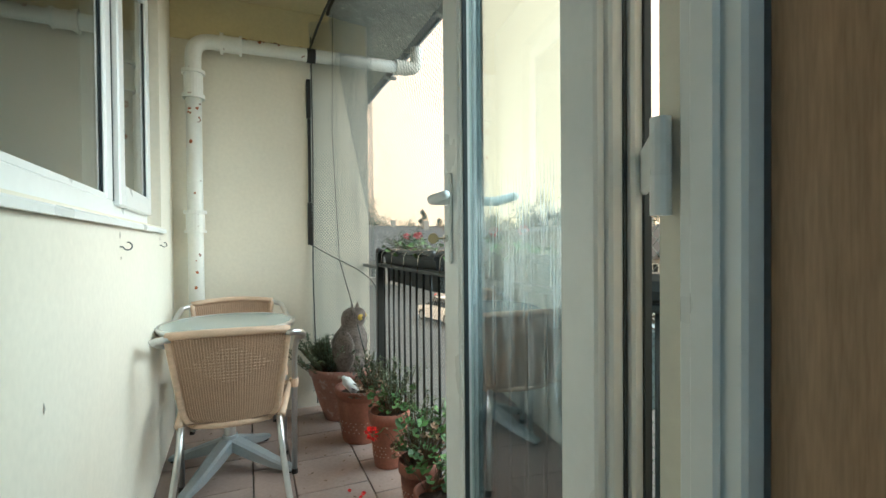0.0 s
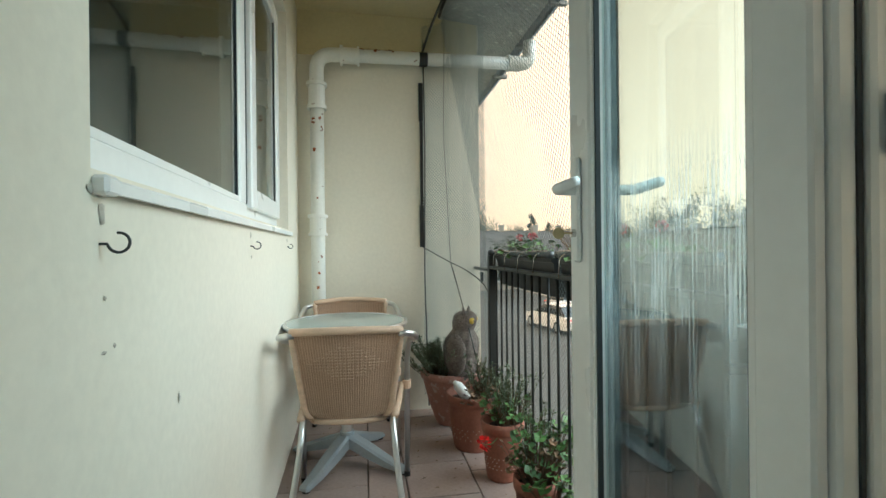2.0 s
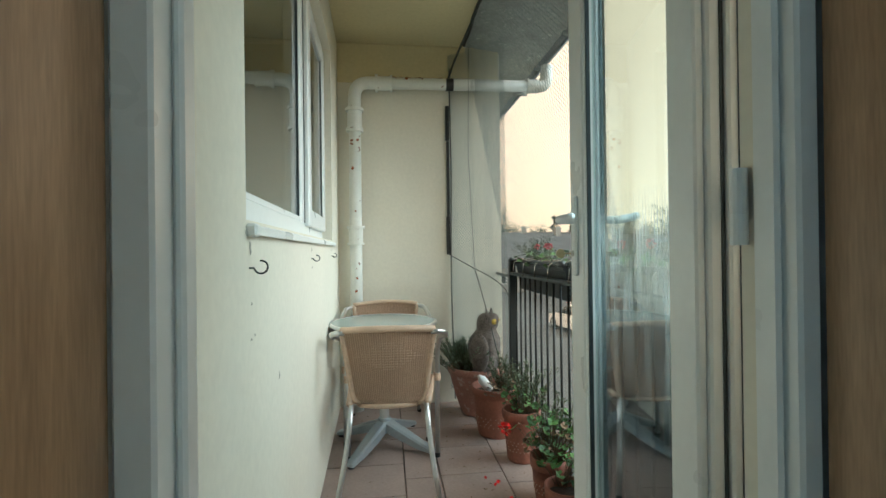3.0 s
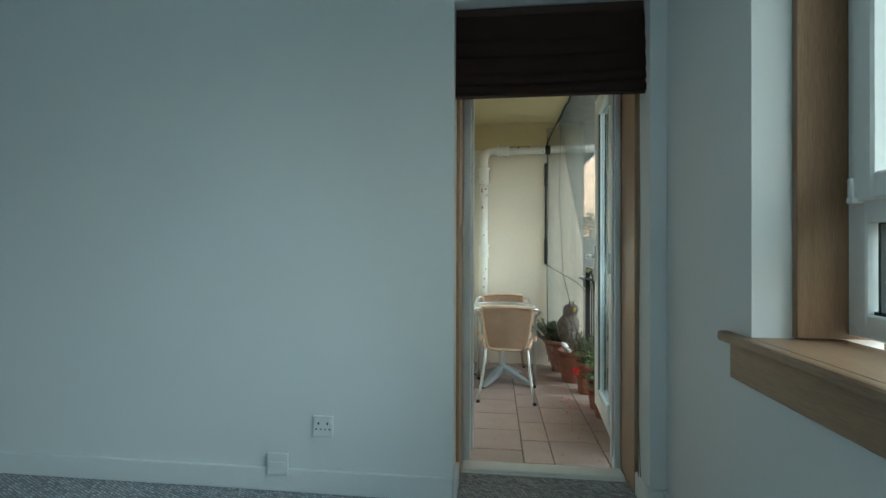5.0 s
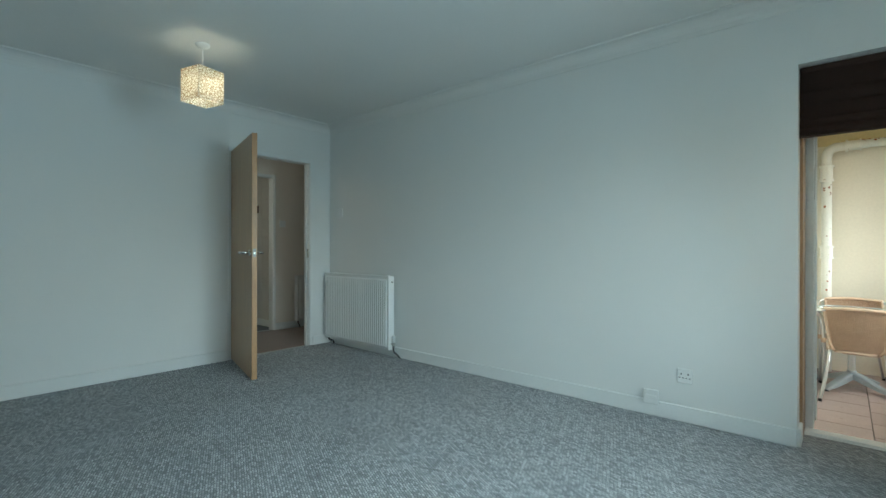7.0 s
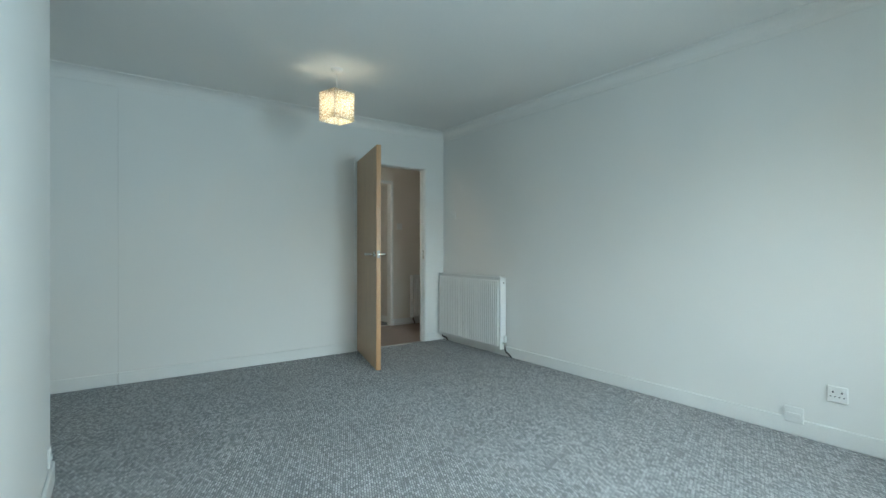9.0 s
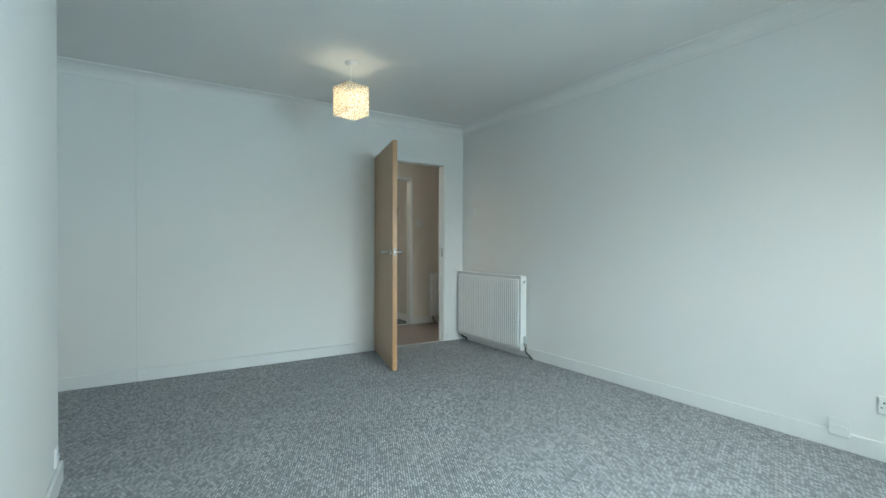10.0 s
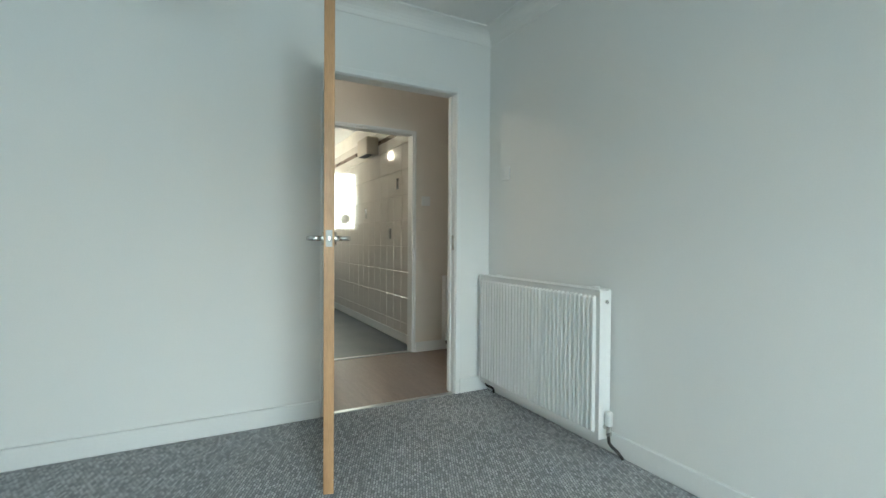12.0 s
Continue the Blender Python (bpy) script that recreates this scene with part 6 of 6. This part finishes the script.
for k in range(8):
    y = -0.2 + 0.62 * k
    part("rafter_bracket", boxes(((1.97, y, 2.38), (2.10, y + 0.03, 2.41)), ((1.97, y, 2.38), (1.99, y + 0.03, 2.52)), bevel=0.003), EAVE, roof)

# ---- the street below and the far side ----
ZG = -3.6
structure("ground", boxes(((-900, -900, ZG - 0.3), (900, 900, ZG))), material("rough_grass", (0.09, 0.105, 0.05), 0.9, vary=0.4, scale=0.4, grain=6, bump=0.4, depth=0.05), "grass and gardens reaching the horizon", "ground")
structure("road", boxes(((3.5, -60, ZG), (17, 90, ZG + 0.02)), ((14, 27, ZG), (60, 33, ZG + 0.018))), material("worn_asphalt", (0.076, 0.086, 0.092), 0.85, vary=0.25, scale=0.5, grain=30, bump=0.2), "grey asphalt street and parking yard", "road")
structure("pavement", boxes(((17.0, -60, ZG), (18.6, 27, ZG + 0.12)), ((17.0, 33, ZG), (18.6, 90, ZG + 0.12)), bevel=0.02), material("pavement_slabs", (0.30, 0.29, 0.27), 0.85, vary=0.2, scale=1.5, bump=0.2), "pale paved footway with kerb", "pavement")

CARW = material("white_car_paint", (0.80, 0.80, 0.79), 0.2, vary=0.02, bump=0)
CARG = material("silver_car_paint", (0.42, 0.44, 0.46), 0.25, metal=0.6, vary=0.03, bump=0)
CARGLASS = material("dark_car_glass", (0.02, 0.025, 0.03), 0.08, vary=0.1, bump=0)
TYRE = material("tyre_rubber", (0.02, 0.02, 0.02), 0.8, vary=0.2, bump=0.1)

def car(at, rz, paint, label):
    ob = thing("parked_car", at, label, "car", "parked cars", rz)
    def loft(name, secs, mat, w_in):
        bm = bmesh.new()
        rows = []
        for x, zb, zt, w in secs:
            rows.append([bm.verts.new(p) for p in ((x, -w, zb), (x, -w, zb + (zt - zb) * 0.6), (x, -w * w_in, zt), (x, w * w_in, zt), (x, w, zb + (zt - zb) * 0.6), (x, w, zb))])
        for a, b in zip(rows, rows[1:]):
            for k in range(6):
                bm.faces.new((a[k], a[(k + 1) % 6], b[(k + 1) % 6], b[k]))
        bm.faces.new(rows[0][::-1])
        bm.faces.new(rows[-1])
        return part(name, bm, mat, ob)
    loft("body", [(-2.12, 0.35, 0.72, 0.70), (-2.0, 0.24, 0.86, 0.84), (-1.2, 0.22, 0.92, 0.88), (0.5, 0.22, 0.93, 0.88), (1.3, 0.22, 0.88, 0.86), (1.95, 0.24, 0.74, 0.80), (2.1, 0.36, 0.62, 0.66)], paint, 0.95)
    loft("cabin_glass", [(-1.75, 0.90, 0.93, 0.76), (-1.25, 0.90, 1.37, 0.70), (0.25, 0.90, 1.40, 0.70), (1.05, 0.90, 0.93, 0.76)], CARGLASS, 0.88)
    loft("roof", [(-1.3, 1.36, 1.39, 0.60), (-1.1, 1.37, 1.44, 0.63), (0.1, 1.38, 1.45, 0.63), (0.32, 1.37, 1.40, 0.60)], paint, 0.95)
    for x in (-1.3, 1.32):
        for s in (-1, 1):
            bm = bmesh.new()
            tube(bm, [(x, s * 0.70, 0.31), (x, s * 0.885, 0.31)], 0.31, 24)
            wheel = part("wheel", bm, TYRE, ob)
            bm = bmesh.new()
            tube(bm, [(x, s * 0.86, 0.31), (x, s * 0.893, 0.31)], 0.20, 16)
            part("rim", bm, ALU, wheel)
    for s in (-1, 1):
        part("headlight", boxes(((1.96, s * 0.62 - 0.13, 0.60), (2.09, s * 0.62 + 0.13, 0.70)), bevel=0.02), UPVC, ob)
        part("tail_light", boxes(((-2.11, s * 0.62 - 0.12, 0.66), (-2.03, s * 0.62 + 0.12, 0.80)), bevel=0.02), PETAL, ob)
        part("pillar", boxes(((-0.42, s * 0.735 - 0.012, 0.90), (-0.36, s * 0.735 + 0.006, 1.36))), paint, ob)
    return ob

car((11.2, 24.2, ZG + 0.02), 100, CARW, "white hatchback parked on the street")
car((13.6, 20.4, ZG + 0.02), 95, CARW, "white saloon parked in the yard")
car((12.6, 15.0, ZG + 0.02), 98, CARG, "silver car parked in the yard")
car((15.4, 31.0, ZG + 0.02), 20, CARG, "silver car parked across the street")

BRICKF = material("far_render", (0.30, 0.29, 0.27), 0.85, vary=0.12, scale=0.8, grain=10, bump=0.2)
SLATE = material("far_roof_tiles", (0.085, 0.09, 0.098), 0.9, vary=0.25, scale=1.2, grain=14, bump=0.4, depth=0.03)
SLATER = material("far_brown_roof_tiles", (0.065, 0.06, 0.058), 0.9, vary=0.25, scale=1.2, grain=14, bump=0.4, depth=0.03)

def house(at, rz, w, d, h, rise, roofmat, label):
    ob = thing("house", at, label, "house", "houses across the street", rz)
    part("wall", boxes(((-w / 2, -d / 2, 0), (w / 2, d / 2, h))), BRICKF, ob)
    bm = bmesh.new()
    o = 0.4
    A = [bm.verts.new(p) for p in ((-w / 2 - o, -d / 2 - o, h - 0.1), (w / 2 + o, -d / 2 - o, h - 0.1), (w / 2 + o, d / 2 + o, h - 0.1), (-w / 2 - o, d / 2 + o, h - 0.1), (-w / 2 - o, 0, h + rise), (w / 2 + o, 0, h + rise))]
    for f in ((0, 1, 5, 4), (2, 3, 4, 5), (0, 4, 3), (1, 2, 5), (0, 3, 2, 1)):
        bm.faces.new([A[k] for k in f])
    rf = part("roof", bm, roofmat, ob)
    for s in (-0.28, 0.3):
        part("chimney", boxes(((w * s - 0.35, -0.3, h + rise - 0.5), (w * s + 0.35, 0.3, h + rise + 0.9)), bevel=0.03), BRICKF, rf)
    n = max(2, int(w / 2.6))
    for side in (-1, 1):
        for lv in range(max(1, int(h / 2.6))):
            for k in range(n):
                x = -w / 2 + (k + 0.5) * w / n
                z = 0.9 + lv * 2.6
                wd = part("window", boxes(((x - 0.6, side * (d / 2 + 0.03) - 0.04, z), (x + 0.6, side * (d / 2 + 0.03) + 0.04, z + 1.2)), bevel=0.02), UPVC, ob)
                part("pane", boxes(((x - 0.52, side * (d / 2 + 0.05) - 0.03, z + 0.08), (x - 0.03, side * (d / 2 + 0.05) + 0.03, z + 1.12)), ((x + 0.03, side * (d / 2 + 0.05) - 0.03, z + 0.08), (x + 0.52, side * (d / 2 + 0.05) + 0.03, z + 1.12))), CARGLASS, wd)
    return ob

for at, rz, w, d, h, rise, rm, lb in (((16, 52, ZG), 8, 16, 8, 2.7, 3.6, SLATE, "low rendered house with grey tiled roof"), ((33, 47, ZG), -20, 14, 8, 2.6, 3.5, SLATER, "rendered house with brown tiled roof"),
                                      ((46, 36, ZG), -50, 16, 8, 2.7, 3.6, SLATE, "rendered house with grey roof and chimneys"), ((52, 62, ZG), -30, 18, 9, 3.0, 4.2, SLATE, "long house behind with grey roof"),
                                      ((28, 74, ZG), 5, 18, 9, 3.0, 4.4, SLATER, "house further back with brown roof"), ((6, 70, ZG), 0, 14, 8, 3.0, 4.0, SLATE, "house further up the street"),
                                      ((66, 20, ZG), -75, 16, 8, 3.6, 3.0, SLATER, "house at the bend of the street")):
    house(at, rz, w, d, h, rise, rm, lb)

FOL = leaf_material("far_foliage", (0.05, 0.075, 0.035), 0.8)
FOLC = leaf_material("conifer_foliage", (0.022, 0.045, 0.028), 0.8)
def tree(at, h, seed, conifer=False, bare=False, group="trees beyond the street"):
    rng = random.Random(seed)
    ob = thing("tree", at, "dark conifer rising above the roofs" if conifer else ("bare branching tree by the street" if bare else "leafy tree in a garden"), "tree", group)
    bm = bmesh.new()
    tube(bm, [(0, 0, -0.1), (rng.uniform(-0.1, 0.1), 0, h * 0.4), (rng.uniform(-0.2, 0.2), rng.uniform(-0.2, 0.2), h * (0.97 if conifer else 0.75))], [h * 0.022, h * 0.015, h * 0.004], 8)
    tips = []
    n = 26 if conifer else 22
    for k in range(n):
        z = h * (0.12 + 0.85 * k / n) if conifer else h * rng.uniform(0.25, 0.72)
        a = rng.uniform(0, 6.28)
        ln = h * (0.24 * (1 - k / n) + 0.02) if conifer else h * rng.uniform(0.18, 0.36)
        tip = Vector((math.cos(a) * ln, math.sin(a) * ln, z + (-0.05 * h if conifer else ln * rng.uniform(0.4, 1.0))))
        tube(bm, [(0, 0, z), tip * 0.5 + Vector((0, 0, z * 0.5 + (0.01 if conifer else 0.03) * h)), tip], [h * 0.006, h * 0.004, h * 0.0015], 5)
        tips.append((Vector((0, 0, z)), tip))
        if bare:
            for j in range(6):
                q = Vector((0, 0, z)).lerp(tip, rng.uniform(0.4, 1))
                tube(bm, [q, q + Vector((rng.gauss(0, 1), rng.gauss(0, 1), rng.uniform(0.3, 1.5))) * h * 0.06], [h * 0.002, h * 0.0008], 4)
    part("trunk", bm, STEM, ob, "brown trunk and limbs")
    if not bare:
        bm = bmesh.new()
        for z, tip in tips:
            for j in range(52 if conifer else 64):
                p = z.lerp(tip, rng.uniform(0.25, 1.05)) + Vector((rng.gauss(0, 1), rng.gauss(0, 1), rng.gauss(0, 1))) * h * (0.016 if conifer else 0.05)
                d = Vector((rng.gauss(0, 1), rng.gauss(0, 1), rng.gauss(-0.3 if conifer else 0.2, 0.6))).normalized()
                quad_leaf(bm, p, d, d.orthogonal().normalized(), h * 0.028, h * 0.009)
        part("crown", bm, FOLC if conifer else FOL, ob, "uneven crown of many small leaves")
    return ob

rng = random.Random(17)
for k in range(44):
    a = radians(4 + k * 1.55 + rng.uniform(-1, 1))
    dd = rng.uniform(95, 150)
    tree((math.sin(a) * dd, math.cos(a) * dd, ZG), rng.uniform(10, 16), 100 + k, conifer=rng.random() < 0.4)
tree((41, 33, ZG), 13, 3, conifer=True)
tree((17.5, 36.0, ZG), 6.5, 5, bare=True)
tree((13.5, 39, ZG), 6.0, 6)
tree((24, 30, ZG), 4.2, 7)
tree((36, 26, ZG), 5.0, 9, bare=True)
# garden hedge along the far footway
hedge = tagged(new("hedge"), "dense clipped garden hedges along the street", "hedge", kind="stuff")
bm = bmesh.new()
for k in range(5200):
    s = rng.random()
    y = rng.uniform(-10, 60)
    if 26 < y < 34:
        continue
    p = Vector((19.4 + rng.uniform(0, 1.1), y, ZG + 0.05 + 1.3 * rng.random() ** 0.6))
    d = Vector((rng.gauss(0, 1), rng.gauss(0, 1), rng.gauss(0.2, 1))).normalized()
    quad_leaf(bm, p, d, d.orthogonal().normalized(), 0.28, 0.10)
part("hedge_leaves", bm, FOL, hedge)
hill = structure("backdrop_hill", boxes(((-100, 260, ZG), (420, 300, ZG + 10)), ((260, -200, ZG), (300, 262, ZG + 9))), material("far_woods", (0.10, 0.12, 0.11), 0.95, vary=0.4, scale=0.05, grain=0.6, bump=0), "hazy wooded ridge on the horizon", "hill")

# dark sheet added along the rail to darken the view through the open door
glass_darkener = thing("glass_darkener", (XR + 0.03, 0.0, ZB), "added dark green sheet on the railing that darkens the door glass", "screen")
bm = bmesh.new()
rows = []
for k in range(25):
    y = 0.98 + 0.70 * k / 24
    rows.append([bm.verts.new((0.006 * math.sin(k * 1.1) + 0.004 * math.sin(k * 0.37 + z * 3), y, z)) for z in (0.04, 0.25, 0.5, 0.75, 0.93)])
for a, b in zip(rows, rows[1:]):
    for q in range(4):
        bm.faces.new((a[q], a[q + 1], b[q + 1], b[q]))
bmesh.ops.solidify(bm, geom=bm.faces[:], thickness=0.003)
part("backing_sheet", bm, material("darkener_sheet", (0.035, 0.05, 0.05), 0.85, vary=0.3, scale=10, grain=120, bump=0.3, depth=0.002), glass_darkener, smooth=True)
for y in (1.0, 1.33, 1.66):
    bm = bmesh.new()
    tube(bm, [(-0.058, y, 0.90), (-0.03, y, 0.935), (0.008, y, 0.93)], 0.002, 5)
    part("tie", bm, NETM, glass_darkener)

# ---- floor tiles of the balcony and wall tiles of the kitchen ----
fl = bpy.data.objects["floor_balcony"]
tile_meshes = {}
def tile_piece(w, d, x, y):
    key = (round(w, 3), round(d, 3))
    if key not in tile_meshes:
        bm = bmesh.new()
        box(bm, (-w / 2, -d / 2, -0.012), (w / 2, d / 2, 0.0), 0.0025)
        tile_meshes[key] = mesh_of("floor_tile", bm, TILE)
    shared("floor_tile", tile_meshes[key], fl, Matrix.Translation((x, y, ZB + random.Random(int(x * 97 + y * 313)).uniform(-0.001, 0.0006))) @ Matrix.Rotation(radians(random.Random(int(x * 31 + y * 71)).uniform(-0.25, 0.25)), 4, "Z"))

edges = [(0.36, 0.84, 0.0), (0.846, 1.02, 0.16), (1.026, 1.345, 0.17), (1.351, 1.67, 0.05)]
for x0, x1, off in edges:
    y = 0.42 - 0.33 + off
    while y < YB:
        a, b = max(y, 0.47), min(y + 0.324, YB)
        if b - a > 0.05:
            tile_piece(x1 - x0, b - a, (x0 + x1) / 2, (a + b) / 2)
        y += 0.33

rng = random.Random(77)
debris = tagged(new("floor_litter"), "fallen petals, dry leaves and soil crumbs on the tiles", "litter", kind="stuff")
bm = bmesh.new()
for k in range(90):
    p = Vector((rng.uniform(1.0, 1.5), rng.uniform(1.0, 3.2), ZB + 0.003)) if k % 3 else Vector((rng.uniform(0.5, 1.4), rng.uniform(0.6, 3.3), ZB + 0.003))
    a = rng.uniform(0, 6.28)
    quad_leaf(bm, p, Vector((math.cos(a), math.sin(a), 0.1)), Vector((0, 0, 1)), rng.uniform(0.006, 0.02), rng.uniform(0.003, 0.007))
part("dry_bits", bm, LEAF_D, debris)
bm = bmesh.new()
for k in range(9):
    p = Vector((1.26 + rng.uniform(-0.05, 0.06), 1.98 + rng.uniform(-0.22, 0.22), ZB + 0.004))
    a = rng.uniform(0, 6.28)
    quad_leaf(bm, p, Vector((math.cos(a), math.sin(a), 0.25)), Vector((0, 0, 1)), 0.022, 0.009)
part("fallen_petals", bm, PETAL, debris)

KTILE = material("glossy_white_tile", (0.74, 0.71, 0.67), 0.06, vary=0.02, scale=2, grain=8, bump=0.03, depth=0.004)
bm = bmesh.new()
box(bm, (-0.098, -0.009, -0.126), (0.098, 0.0, 0.126), 0.002)
kt = mesh_of("wall_tile", bm, KTILE)
DECO = material("dark_tile_motif", (0.06, 0.05, 0.045), 0.2, bump=0)
for row in range(10):
    for col in range(16):
        z = 0.070 + row * 0.256
        x = -5.10 - col * 0.2
        if z + 0.126 > 2.445:
            continue
        t = shared("wall_tile", kt, wall_kitchen_tiled, Matrix.Translation((x, 0.0495, z)) @ Matrix.Rotation(radians(random.Random(row * 40 + col).uniform(-0.25, 0.25)), 4, "Z"))
        if (row, col) in ((6, 2), (4, 3), (5, 7)):
            part("tile_motif", boxes(((-0.03, -0.0105, -0.055), (0.03, -0.009, 0.055)), ((-0.018, -0.0112, -0.03), (0.018, -0.0104, 0.0))), DECO, t, "dark printed motif")
